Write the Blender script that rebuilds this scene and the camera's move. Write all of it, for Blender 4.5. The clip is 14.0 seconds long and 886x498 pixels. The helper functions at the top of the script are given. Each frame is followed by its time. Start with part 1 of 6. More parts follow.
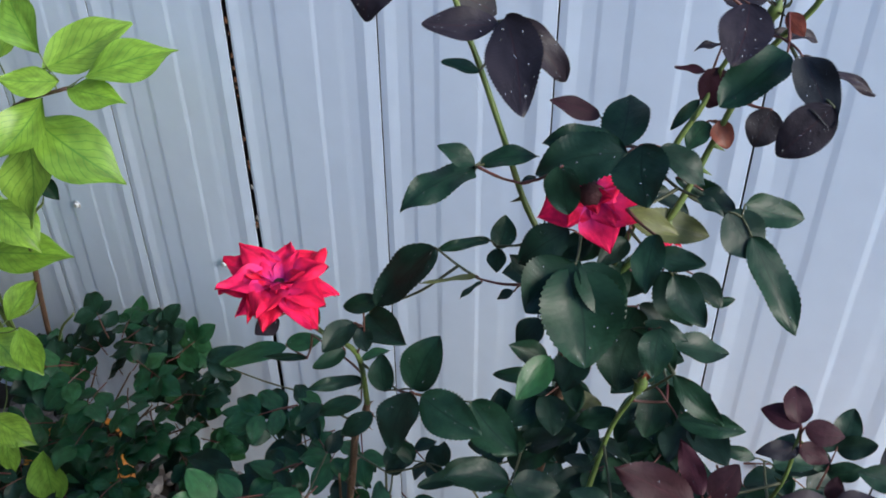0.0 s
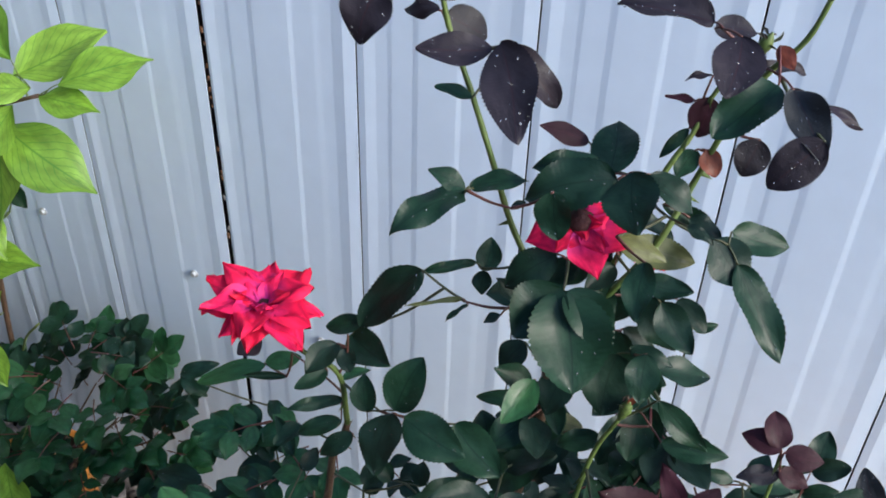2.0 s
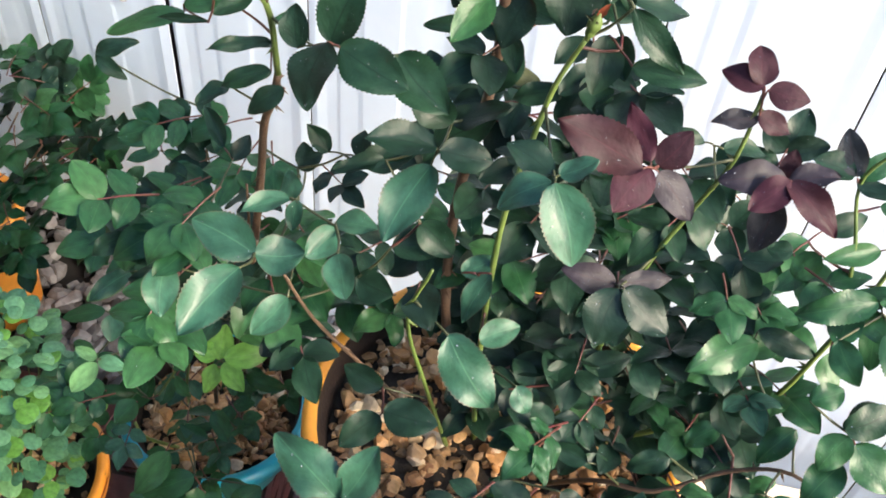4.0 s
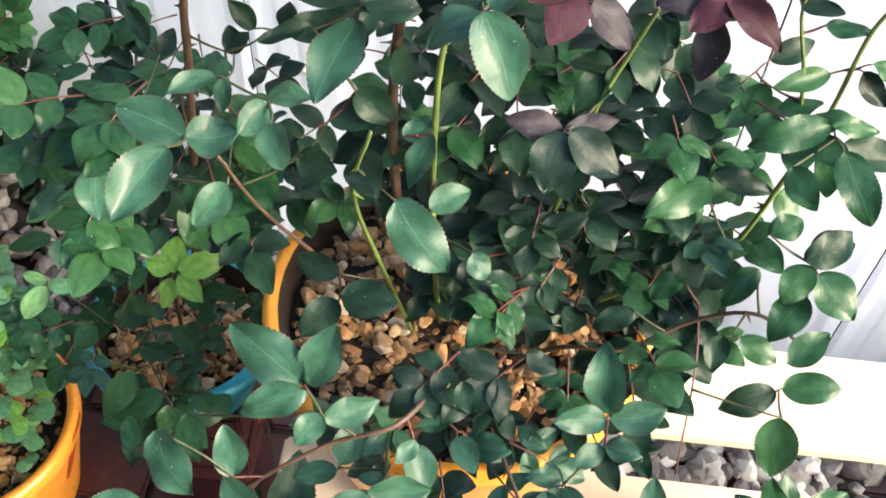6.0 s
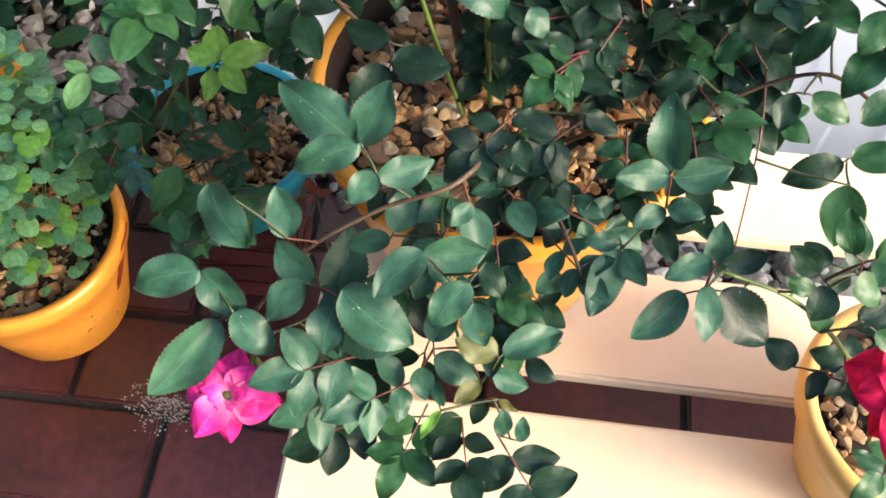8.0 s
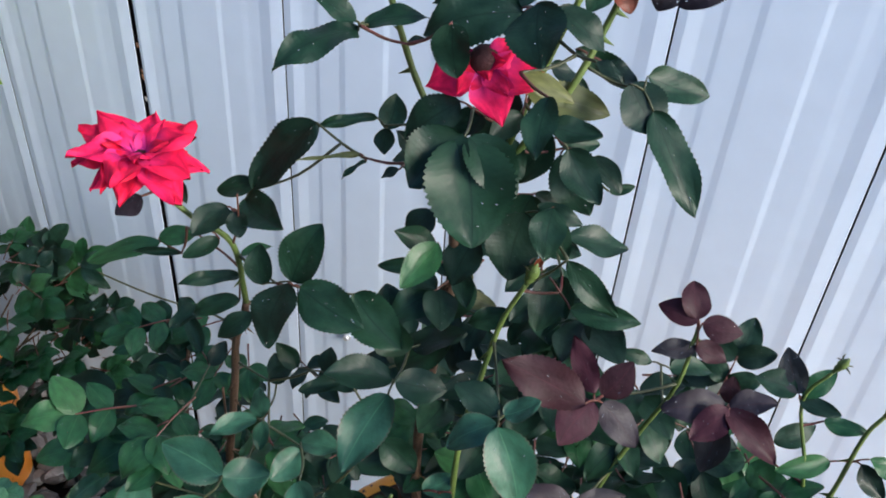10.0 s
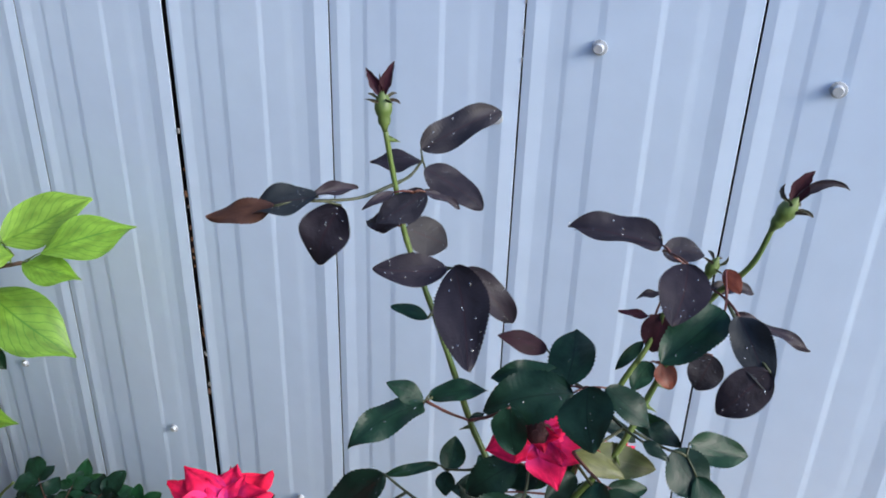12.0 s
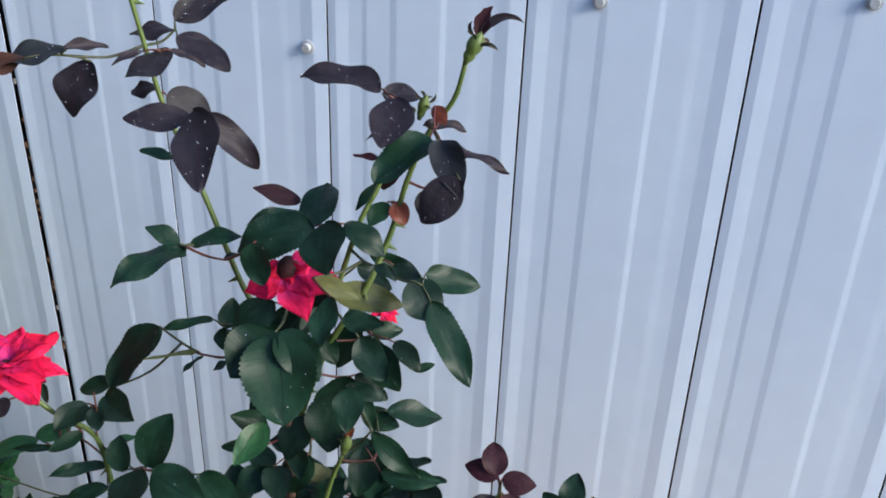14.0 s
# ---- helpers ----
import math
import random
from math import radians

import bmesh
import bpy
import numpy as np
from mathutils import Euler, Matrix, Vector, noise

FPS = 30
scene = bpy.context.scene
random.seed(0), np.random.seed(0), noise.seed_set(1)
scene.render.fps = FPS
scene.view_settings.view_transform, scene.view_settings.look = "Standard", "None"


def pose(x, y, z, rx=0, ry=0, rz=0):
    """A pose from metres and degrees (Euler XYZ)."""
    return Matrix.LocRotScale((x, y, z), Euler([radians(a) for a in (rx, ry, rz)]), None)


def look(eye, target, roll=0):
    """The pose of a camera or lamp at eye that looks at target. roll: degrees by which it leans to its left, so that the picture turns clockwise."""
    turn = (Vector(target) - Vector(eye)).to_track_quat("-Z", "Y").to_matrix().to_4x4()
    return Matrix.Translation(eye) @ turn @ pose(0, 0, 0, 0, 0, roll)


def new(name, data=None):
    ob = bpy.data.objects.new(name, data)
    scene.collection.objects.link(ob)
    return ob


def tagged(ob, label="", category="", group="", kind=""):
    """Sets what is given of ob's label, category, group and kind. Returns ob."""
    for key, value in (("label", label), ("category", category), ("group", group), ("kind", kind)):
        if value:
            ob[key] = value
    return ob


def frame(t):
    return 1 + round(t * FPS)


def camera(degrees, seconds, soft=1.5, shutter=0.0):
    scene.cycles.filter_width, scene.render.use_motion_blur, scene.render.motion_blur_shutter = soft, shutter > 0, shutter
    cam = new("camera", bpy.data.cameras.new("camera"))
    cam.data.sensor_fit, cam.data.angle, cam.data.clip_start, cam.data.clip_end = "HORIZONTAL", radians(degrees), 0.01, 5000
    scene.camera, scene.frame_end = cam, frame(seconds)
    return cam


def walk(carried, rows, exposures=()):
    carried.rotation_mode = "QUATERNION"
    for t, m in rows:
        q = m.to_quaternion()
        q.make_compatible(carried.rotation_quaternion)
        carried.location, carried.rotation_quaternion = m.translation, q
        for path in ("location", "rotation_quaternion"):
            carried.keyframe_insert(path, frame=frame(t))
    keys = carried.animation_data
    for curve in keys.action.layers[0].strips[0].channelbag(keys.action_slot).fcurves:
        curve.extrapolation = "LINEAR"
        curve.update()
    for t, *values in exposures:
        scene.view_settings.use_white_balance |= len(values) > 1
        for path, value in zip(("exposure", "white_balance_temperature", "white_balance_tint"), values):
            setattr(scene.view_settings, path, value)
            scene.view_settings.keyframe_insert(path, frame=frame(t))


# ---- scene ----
# camera: seconds, x, y, z, yaw, pitch, roll
cam = camera(50.34, 14.0, 1.8)
ROWS = [
    (0.0, 0.084, 0.107, 1.521, 25.78, -36.78, -0.60),
    (0.5, 0.059, 0.110, 1.529, 22.18, -36.96, 1.33),
    (1.0, 0.062, 0.122, 1.588, 22.69, -33.03, 1.03),
    (1.5, 0.063, 0.109, 1.590, 22.72, -31.91, 1.33),
    (2.0, 0.064, 0.107, 1.529, 22.92, -36.35, 1.90),
    (2.5, 0.070, 0.091, 1.460, 22.82, -41.56, 4.67),
    (2.7, 0.073, 0.095, 1.437, 22.23, -44.12, 3.70),
    (3.5, 0.083, 0.092, 1.385, 20.20, -48.00, 5.00),
    (4.3, 0.092, 0.090, 1.350, 17.60, -45.80, 7.20),
    (4.8, 0.099, 0.088, 1.332, 16.68, -45.82, 8.40),
    (5.0, 0.110, 0.091, 1.326, 18.07, -47.60, 6.32),
    (5.5, 0.122, 0.093, 1.320, 18.10, -48.86, 4.61),
    (6.0, 0.118, 0.077, 1.311, 15.38, -50.40, 3.11),
    (6.5, 0.118, 0.055, 1.271, 16.47, -53.00, 2.26),
    (7.0, 0.125, 0.026, 1.243, 18.13, -54.68, 1.49),
    (7.2, 0.119, 0.017, 1.245, 18.19, -55.35, 1.08),
    (8.2, 0.120, 0.020, 1.240, 18.20, -58.50, 0.60),
    (9.0, 0.135, 0.090, 1.310, 17.00, -53.50, 2.20),
    (9.5, 0.136, 0.118, 1.383, 17.47, -44.56, 3.75),
    (10.0, 0.108, 0.127, 1.444, 19.90, -39.03, 4.39),
    (10.5, 0.079, 0.135, 1.494, 21.71, -35.93, 4.21),
    (11.0, 0.060, 0.141, 1.521, 23.57, -33.51, 3.50),
    (11.5, 0.071, 0.138, 1.576, 24.69, -30.82, 1.89),
    (12.0, 0.075, 0.143, 1.590, 22.99, -29.41, 1.77),
    (12.5, 0.105, 0.131, 1.563, 20.76, -29.76, 2.64),
    (13.0, 0.155, 0.107, 1.538, 20.76, -29.17, 3.28),
    (13.5, 0.214, 0.079, 1.568, 20.87, -27.01, 3.05),
    (14.0, 0.243, 0.073, 1.519, 17.71, -27.91, 2.07),
]
# the film's own exposure brightens while it looks down into the pots
STOPS = [(0.0, 0.82, 5180, 8), (0.5, 1.19, 5330, 8), (1.0, 1.15, 5280, 8), (1.5, 0.89, 5180, 8), (2.0, 1.0, 5230, 8), (2.7, 1.74, 5580, 8), (5.0, 2.14, 6000, 8), (6.5, 2.17, 6150, 8), (7.2, 1.97, 6100, 8), (9.0, 1.72, 5930, 8), (9.6, 1.32, 5430, 8), (10.5, 1.07, 5230, 8), (11.0, 1.22, 5130, 8), (11.5, 0.9, 5130, 8), (12.5, 0.95, 5130, 8), (13.5, 1.02, 5230, 8), (14.0, 0.83, 5280, 8)]
walk(cam, [(t, pose(x, y, z, 90 + pitch, 0, yaw) @ pose(0, 0, 0, 0, 0, roll)) for t, x, y, z, yaw, pitch, roll in ROWS], STOPS)

# open shade: blue sky overhead, soft warm light from the right
world = bpy.data.worlds.new("sky")
scene.world = world
world.use_nodes = True
wn = world.node_tree.nodes
sky = wn.new("ShaderNodeTexSky")
sky.sky_type, sky.sun_disc = "NISHITA", False
sky.sun_elevation, sky.sun_rotation = radians(27), radians(104)
sky.air_density, sky.dust_density = 1.0, 1.5
wn["Background"].inputs["Strength"].default_value = 0.15
world.node_tree.links.new(sky.outputs["Color"], wn["Background"].inputs["Color"])
sun = new("sun", bpy.data.lights.new("sun", "SUN"))
sun.data.energy, sun.data.angle, sun.data.color = 2.5, radians(26), (1.0, 0.79, 0.54)
sun.matrix_world = look((4.5, -1.0, 2.35), (0, 0, 0))

# ---- materials ----
def material(name, rough=0.5, metal=0.0, spec=0.5):
    m = bpy.data.materials.new(name)
    m.use_nodes = True
    b = m.node_tree.nodes["Principled BSDF"]
    b.inputs["Roughness"].default_value = rough
    b.inputs["Metallic"].default_value = metal
    b.inputs["Specular IOR Level"].default_value = spec
    return m, m.node_tree.nodes, m.node_tree.links, b


def ramp(nodes, stops):
    r = nodes.new("ShaderNodeValToRGB")
    while len(r.color_ramp.elements) < len(stops):
        r.color_ramp.elements.new(0.5)
    for e, (p, c) in zip(r.color_ramp.elements, stops):
        e.position, e.color = p, (*c, 1)
    return r


def noise_tex(nodes, links, scale, detail=4.0, kind="Object", stretch=None):
    tc = nodes.new("ShaderNodeTexCoord")
    n = nodes.new("ShaderNodeTexNoise")
    n.inputs["Scale"].default_value, n.inputs["Detail"].default_value = scale, detail
    src = tc.outputs[kind]
    if stretch:
        mp = nodes.new("ShaderNodeMapping")
        mp.inputs["Scale"].default_value = stretch
        links.new(src, mp.inputs["Vector"])
        src = mp.outputs["Vector"]
    links.new(src, n.inputs["Vector"])
    return n


def add_bump(nodes, links, bsdf, height, strength, distance=0.002):
    bp = nodes.new("ShaderNodeBump")
    bp.inputs["Strength"].default_value, bp.inputs["Distance"].default_value = strength, distance
    links.new(height, bp.inputs["Height"])
    links.new(bp.outputs["Normal"], bsdf.inputs["Normal"])


def mix_rgb(nodes, links, fac, a, b, blend="MIX"):
    """A colour mix; fac, a and b are sockets or values."""
    m = nodes.new("ShaderNodeMix")
    m.data_type, m.blend_type = "RGBA", blend
    for value, sock in ((fac, m.inputs[0]), (a, m.inputs[6]), (b, m.inputs[7])):
        if isinstance(value, bpy.types.NodeSocket):
            links.new(value, sock)
        elif isinstance(value, tuple):
            sock.default_value = (*value, 1)
        else:
            sock.default_value = value
    return m.outputs[2]


def rough_mat(name, dark, light, scale, rough=0.7, bump=0.3, fine=0.0, metal=0.0, vary=0.0, distance=0.002, spec=0.5, island=0.0):
    """Two colours mixed by coarse and fine noise, with relief; vary: how far pieces differ from each other."""
    m, n, l, b = material(name, rough, metal, spec)
    a = noise_tex(n, l, scale)
    f = noise_tex(n, l, scale * 9, 6)
    r = ramp(n, [(0.3, dark), (0.7, light)])
    l.new(a.outputs["Fac"], r.inputs["Fac"])
    g = ramp(n, [(0.25, (1 - fine, 1 - fine, 1 - fine)), (0.75, (1, 1, 1))])
    l.new(f.outputs["Fac"], g.inputs["Fac"])
    col = mix_rgb(n, l, 1.0, r.outputs["Color"], g.outputs["Color"], "MULTIPLY")
    if vary or island:
        info = n.new("ShaderNodeNewGeometry" if island else "ShaderNodeObjectInfo")
        k = vary or island
        v = ramp(n, [(0.0, (1 - k,) * 3), (1.0, (1 + k,) * 3)])
        l.new(info.outputs["Random Per Island" if island else "Random"], v.inputs["Fac"])
        col = mix_rgb(n, l, 1.0, col, v.outputs["Color"], "MULTIPLY")
    l.new(col, b.inputs["Base Color"])
    add_bump(n, l, b, f.outputs["Fac"], bump, distance)
    return m


def leaf_mat(name, colours, rough=0.38, vein=(0.25, 0.4, 0.2), vein_mix=0.35, thin=0.25, edge=None, spec=0.5, mottle=0.35, claw=None, net=0.2):
    """A leaf or petal (claw: a petal's colour at its foot): each one takes its colour between the given ones; midrib and side veins along its own length; some light goes through."""
    m, n, l, b = material(name, rough, 0, spec)
    info = n.new("ShaderNodeObjectInfo")
    r = ramp(n, [(i / max(1, len(colours) - 1), c) for i, c in enumerate(colours)])
    l.new(info.outputs["Random"], r.inputs["Fac"])
    uv = n.new("ShaderNodeUVMap")
    sep = n.new("ShaderNodeSeparateXYZ")
    l.new(uv.outputs["UV"], sep.inputs["Vector"])

    def calc(op, a, c, clamp=False):
        k = n.new("ShaderNodeMath")
        k.operation, k.use_clamp = op, clamp
        for v, s in ((a, k.inputs[0]), (c, k.inputs[1])):
            if isinstance(v, bpy.types.NodeSocket):
                l.new(v, s)
            else:
                s.default_value = v
        return k.outputs[0]

    side = calc("ABSOLUTE", calc("SUBTRACT", sep.outputs["X"], 0.5), 0.0)
    rib = calc("SUBTRACT", 1.0, calc("MULTIPLY", side, 40.0), True)
    wavy = noise_tex(n, l, 6.0, 2, "UV")
    ph = calc("ADD", calc("SUBTRACT", calc("MULTIPLY", sep.outputs["Y"], 9.0), calc("MULTIPLY", side, 7.0)), calc("MULTIPLY", wavy.outputs["Fac"], 0.6))
    saw = calc("ABSOLUTE", calc("SUBTRACT", calc("FRACT", ph, 0.0), 0.5), 0.0)
    veins = calc("SUBTRACT", 1.0, calc("MULTIPLY", saw, 11.0), True)
    lines = calc("MAXIMUM", rib, calc("MULTIPLY", veins, net))
    folds = calc("MAXIMUM", rib, calc("MULTIPLY", calc("SUBTRACT", 1.0, calc("MULTIPLY", saw, 2.4), True), 0.7))
    patch = noise_tex(n, l, 4.0, 5, "UV")
    pr = ramp(n, [(0.3, (1 - mottle,) * 3), (0.72, (1 + mottle * 0.5,) * 3)])
    l.new(patch.outputs["Fac"], pr.inputs["Fac"])
    col = mix_rgb(n, l, 1.0, r.outputs["Color"], pr.outputs["Color"], "MULTIPLY")
    if claw:
        col = mix_rgb(n, l, calc("SUBTRACT", 1.0, calc("MULTIPLY", sep.outputs["Y"], 1.7), True), col, claw)
    if edge:
        e = calc("MULTIPLY", calc("SUBTRACT", side, 0.455, True), 16.0, True)
        col = mix_rgb(n, l, e, col, edge)
    col = mix_rgb(n, l, calc("MULTIPLY", lines, vein_mix), col, vein)
    l.new(col, b.inputs["Base Color"])
    h = calc("SUBTRACT", calc("MULTIPLY", patch.outputs["Fac"], 0.8), calc("MULTIPLY", folds, 0.06))
    add_bump(n, l, b, h, 0.3, 0.0024)
    rr = ramp(n, [(0.3, (rough - 0.06,) * 3), (0.7, (rough + 0.10,) * 3)])
    l.new(patch.outputs["Fac"], rr.inputs["Fac"])
    l.new(rr.outputs["Color"], b.inputs["Roughness"])
    tr = n.new("ShaderNodeBsdfTranslucent")
    l.new(col, tr.inputs["Color"])
    mx = n.new("ShaderNodeMixShader")
    mx.inputs[0].default_value = thin
    l.new(b.outputs[0], mx.inputs[1])
    l.new(tr.outputs[0], mx.inputs[2])
    l.new(mx.outputs[0], n["Material Output"].inputs["Surface"])
    return m


SHEET = rough_mat("painted_steel", (0.635, 0.74, 0.92), (0.685, 0.79, 0.945), 2.5, 0.5, 0.05, 0.05, 0.0)
# near-black that stands for the shade inside open seams and screw holes
GAP = rough_mat("dark_gap", (0.010, 0.009, 0.008), (0.03, 0.02, 0.015), 30, 0.9, 0.3, 0.5)
ZINC = rough_mat("zinc_screw", (0.50, 0.53, 0.57), (0.66, 0.68, 0.71), 60, 0.3, 0.1, 0.1, 0.35)
PAVER = rough_mat("maroon_paver", (0.042, 0.012, 0.014), (0.100, 0.028, 0.030), 7, 0.36, 0.6, 0.55, vary=0.22)
JOINT = rough_mat("dark_joint", (0.012, 0.010, 0.009), (0.03, 0.026, 0.022), 40, 0.85, 0.6, 0.5)
SOIL = rough_mat("wet_soil", (0.012, 0.008, 0.005), (0.035, 0.024, 0.016), 60, 0.8, 0.8, 0.6)
BENCH = rough_mat("cream_paint", (0.70, 0.58, 0.42), (0.76, 0.65, 0.49), 7, 0.42, 0.08, 0.05)


def worn_glaze(name, dark, light):
    """A smooth glaze with small dark pits where it has chipped."""
    m = rough_mat(name, dark, light, 8, 0.32, 0.08, 0.12)
    n, l = m.node_tree.nodes, m.node_tree.links
    b = n["Principled BSDF"]
    pits = noise_tex(n, l, 95, 2)
    few = noise_tex(n, l, 14, 2)
    pr = ramp(n, [(0.0, (1, 1, 1)), (0.285, (1, 1, 1)), (0.32, (0, 0, 0))])
    fr = ramp(n, [(0.42, (0, 0, 0)), (0.56, (1, 1, 1))])
    l.new(pits.outputs["Fac"], pr.inputs["Fac"])
    l.new(few.outputs["Fac"], fr.inputs["Fac"])
    where = mix_rgb(n, l, 1.0, pr.outputs["Color"], fr.outputs["Color"], "MULTIPLY")
    l.new(mix_rgb(n, l, where, b.inputs["Base Color"].links[0].from_socket, (0.06, 0.03, 0.015)), b.inputs["Base Color"])
    return m


YELLOW = worn_glaze("yellow_glaze", (0.72, 0.30, 0.025), (0.82, 0.37, 0.04))
ORANGE = worn_glaze("orange_glaze", (0.74, 0.28, 0.03), (0.85, 0.36, 0.05))
TURQ = rough_mat("turquoise_glaze", (0.02, 0.30, 0.42), (0.04, 0.40, 0.52), 8, 0.3, 0.08, 0.12)
PALE = rough_mat("pale_yellow_glaze", (0.75, 0.48, 0.13), (0.82, 0.56, 0.2), 8, 0.35, 0.08, 0.1)
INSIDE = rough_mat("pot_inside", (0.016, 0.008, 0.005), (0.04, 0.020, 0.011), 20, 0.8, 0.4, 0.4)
RUST = rough_mat("red_drip", (0.20, 0.02, 0.01), (0.30, 0.035, 0.015), 30, 0.4, 0.2, 0.2)
CHIP = rough_mat("pale_paint_chip", (0.30, 0.28, 0.26), (0.48, 0.46, 0.43), 200, 0.7, 0.2, 0.3)
RUST_BIT = rough_mat("rust_bit", (0.14, 0.06, 0.03), (0.30, 0.15, 0.07), 200, 0.8, 0.3, 0.3)
PEBBLE, pn, pl, pb = material("tan_pebble", 0.5)
pick = pn.new("ShaderNodeObjectInfo")
tone = ramp(pn, [(0.0, (0.17, 0.075, 0.03)), (0.2, (0.38, 0.20, 0.085)), (0.45, (0.52, 0.31, 0.13)), (0.66, (0.46, 0.22, 0.07)), (0.82, (0.70, 0.60, 0.45)), (0.9, (0.62, 0.44, 0.24)), (1.0, (0.27, 0.17, 0.10))])
pl.new(pick.outputs["Random"], tone.inputs["Fac"])
speck = noise_tex(pn, pl, 1.6, 6)
shade = ramp(pn, [(0.3, (0.7, 0.7, 0.7)), (0.7, (1.1, 1.1, 1.1))])
pl.new(speck.outputs["Fac"], shade.inputs["Fac"])
pl.new(mix_rgb(pn, pl, 1.0, tone.outputs["Color"], shade.outputs["Color"], "MULTIPLY"), pb.inputs["Base Color"])
add_bump(pn, pl, pb, speck.outputs["Fac"], 0.3, 0.001)
BED = rough_mat("pebble_bed", (0.20, 0.10, 0.045), (0.46, 0.29, 0.14), 40, 0.55, 0.3, 0.3, island=0.5)
DARK_WALL = rough_mat("brown_render", (0.07, 0.06, 0.05), (0.11, 0.09, 0.075), 6, 0.85, 0.4, 0.2)
STUCCO = rough_mat("cream_render", (0.40, 0.37, 0.32), (0.46, 0.43, 0.38), 6, 0.85, 0.4, 0.15)
GRAVEL = rough_mat("grey_stone", (0.07, 0.065, 0.07), (0.24, 0.23, 0.235), 14, 0.55, 0.3, 0.3, island=0.75)
WHITE_STONE = rough_mat("white_stone", (0.5, 0.5, 0.5), (0.75, 0.74, 0.72), 14, 0.5, 0.25, 0.2, island=0.2)
STEM = rough_mat("green_stem", (0.075, 0.12, 0.026), (0.145, 0.20, 0.045), 30, 0.45, 0.2, 0.2)
BARK = rough_mat("brown_cane", (0.075, 0.045, 0.028), (0.15, 0.09, 0.055), 40, 0.6, 0.4, 0.4)
STALK = rough_mat("red_stalk", (0.10, 0.022, 0.026), (0.12, 0.055, 0.032), 40, 0.5, 0.2, 0.2)
# green darkened further so that leaves inside the bush look shaded
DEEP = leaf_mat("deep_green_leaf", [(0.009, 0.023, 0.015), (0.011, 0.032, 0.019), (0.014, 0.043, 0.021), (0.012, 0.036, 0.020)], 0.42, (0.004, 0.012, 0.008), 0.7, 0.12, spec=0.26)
MID = leaf_mat("mid_green_leaf", [(0.015, 0.062, 0.023), (0.025, 0.088, 0.031), (0.042, 0.120, 0.040)], 0.36, (0.060, 0.150, 0.055), 0.4, 0.2, spec=0.34)
# the sky's sheen on front leaves is put into this lighter bluish green
TEAL = leaf_mat("blue_green_leaf", [(0.026, 0.082, 0.050), (0.036, 0.108, 0.064), (0.048, 0.132, 0.076)], 0.40, (0.080, 0.190, 0.100), 0.5, 0.16, edge=(0.085, 0.06, 0.045), spec=0.36)
DUSK = leaf_mat("dusky_purple_leaf", [(0.022, 0.018, 0.026), (0.028, 0.021, 0.030), (0.020, 0.025, 0.027)], 0.54, (0.034, 0.010, 0.014), 0.6, 0.1, spec=0.27, net=0.1)
WINE = leaf_mat("wine_red_leaf", [(0.032, 0.012, 0.017), (0.048, 0.013, 0.023), (0.034, 0.015, 0.018)], 0.54, (0.09, 0.02, 0.03), 0.3, 0.2, spec=0.22, net=0.08)
SEPAL = leaf_mat("dark_sepal", [(0.05, 0.07, 0.03), (0.06, 0.035, 0.03)], 0.5, (0.05, 0.03, 0.02), 0.2, 0.1)
TWIG = rough_mat("dark_green_twig", (0.035, 0.045, 0.02), (0.07, 0.075, 0.03), 40, 0.5, 0.2, 0.2)
RUSTY = leaf_mat("rusty_leaf", [(0.16, 0.035, 0.015), (0.20, 0.05, 0.02)], 0.5, (0.2, 0.06, 0.03), 0.3, 0.3)
LIME = leaf_mat("lime_leaf", [(0.25, 0.44, 0.035), (0.32, 0.51, 0.05), (0.19, 0.37, 0.04)], 0.36, (0.07, 0.21, 0.02), 0.8, 0.35, mottle=0.45, net=0.9)
BROWN = leaf_mat("brown_leaf", [(0.055, 0.024, 0.016), (0.070, 0.032, 0.020)], 0.5, (0.04, 0.02, 0.015), 0.4, 0.15, spec=0.3)
FRESH = leaf_mat("fresh_leaf", [(0.16, 0.38, 0.06), (0.22, 0.45, 0.08)], 0.4, (0.3, 0.45, 0.2), 0.3, 0.3)
OLIVE = leaf_mat("olive_leaf", [(0.10, 0.12, 0.03), (0.16, 0.16, 0.05)], 0.45, (0.2, 0.2, 0.1), 0.3, 0.25)
JADE = leaf_mat("jade_leaf", [(0.09, 0.24, 0.115), (0.13, 0.31, 0.16), (0.19, 0.39, 0.15)], 0.36, (0.3, 0.5, 0.3), 0.1, 0.25, net=0.1)
PETAL = leaf_mat("red_petal", [(0.82, 0.010, 0.075), (0.86, 0.016, 0.12), (0.76, 0.008, 0.045)], 0.55, (0.85, 0.06, 0.18), 0.15, 0.20, spec=0.16, mottle=0.45, claw=(0.62, 0.05, 0.32), net=0.1)
PINK = leaf_mat("pink_petal", [(0.80, 0.025, 0.26), (0.84, 0.045, 0.42)], 0.55, (0.86, 0.28, 0.56), 0.25, 0.32, spec=0.2, mottle=0.5, claw=(0.86, 0.34, 0.58), net=0.1)
WATER, *_, wd_b = material("water_drop", 0.02)
wd_b.inputs["Base Color"].default_value = (0.70, 0.75, 0.84, 1)
wd_b.inputs["Transmission Weight"].default_value = 0.72
wd_b.inputs["IOR"].default_value = 1.33
CORE = rough_mat("dark_core", (0.03, 0.006, 0.008), (0.06, 0.012, 0.014), 60, 0.8, 0.4, 0.4)

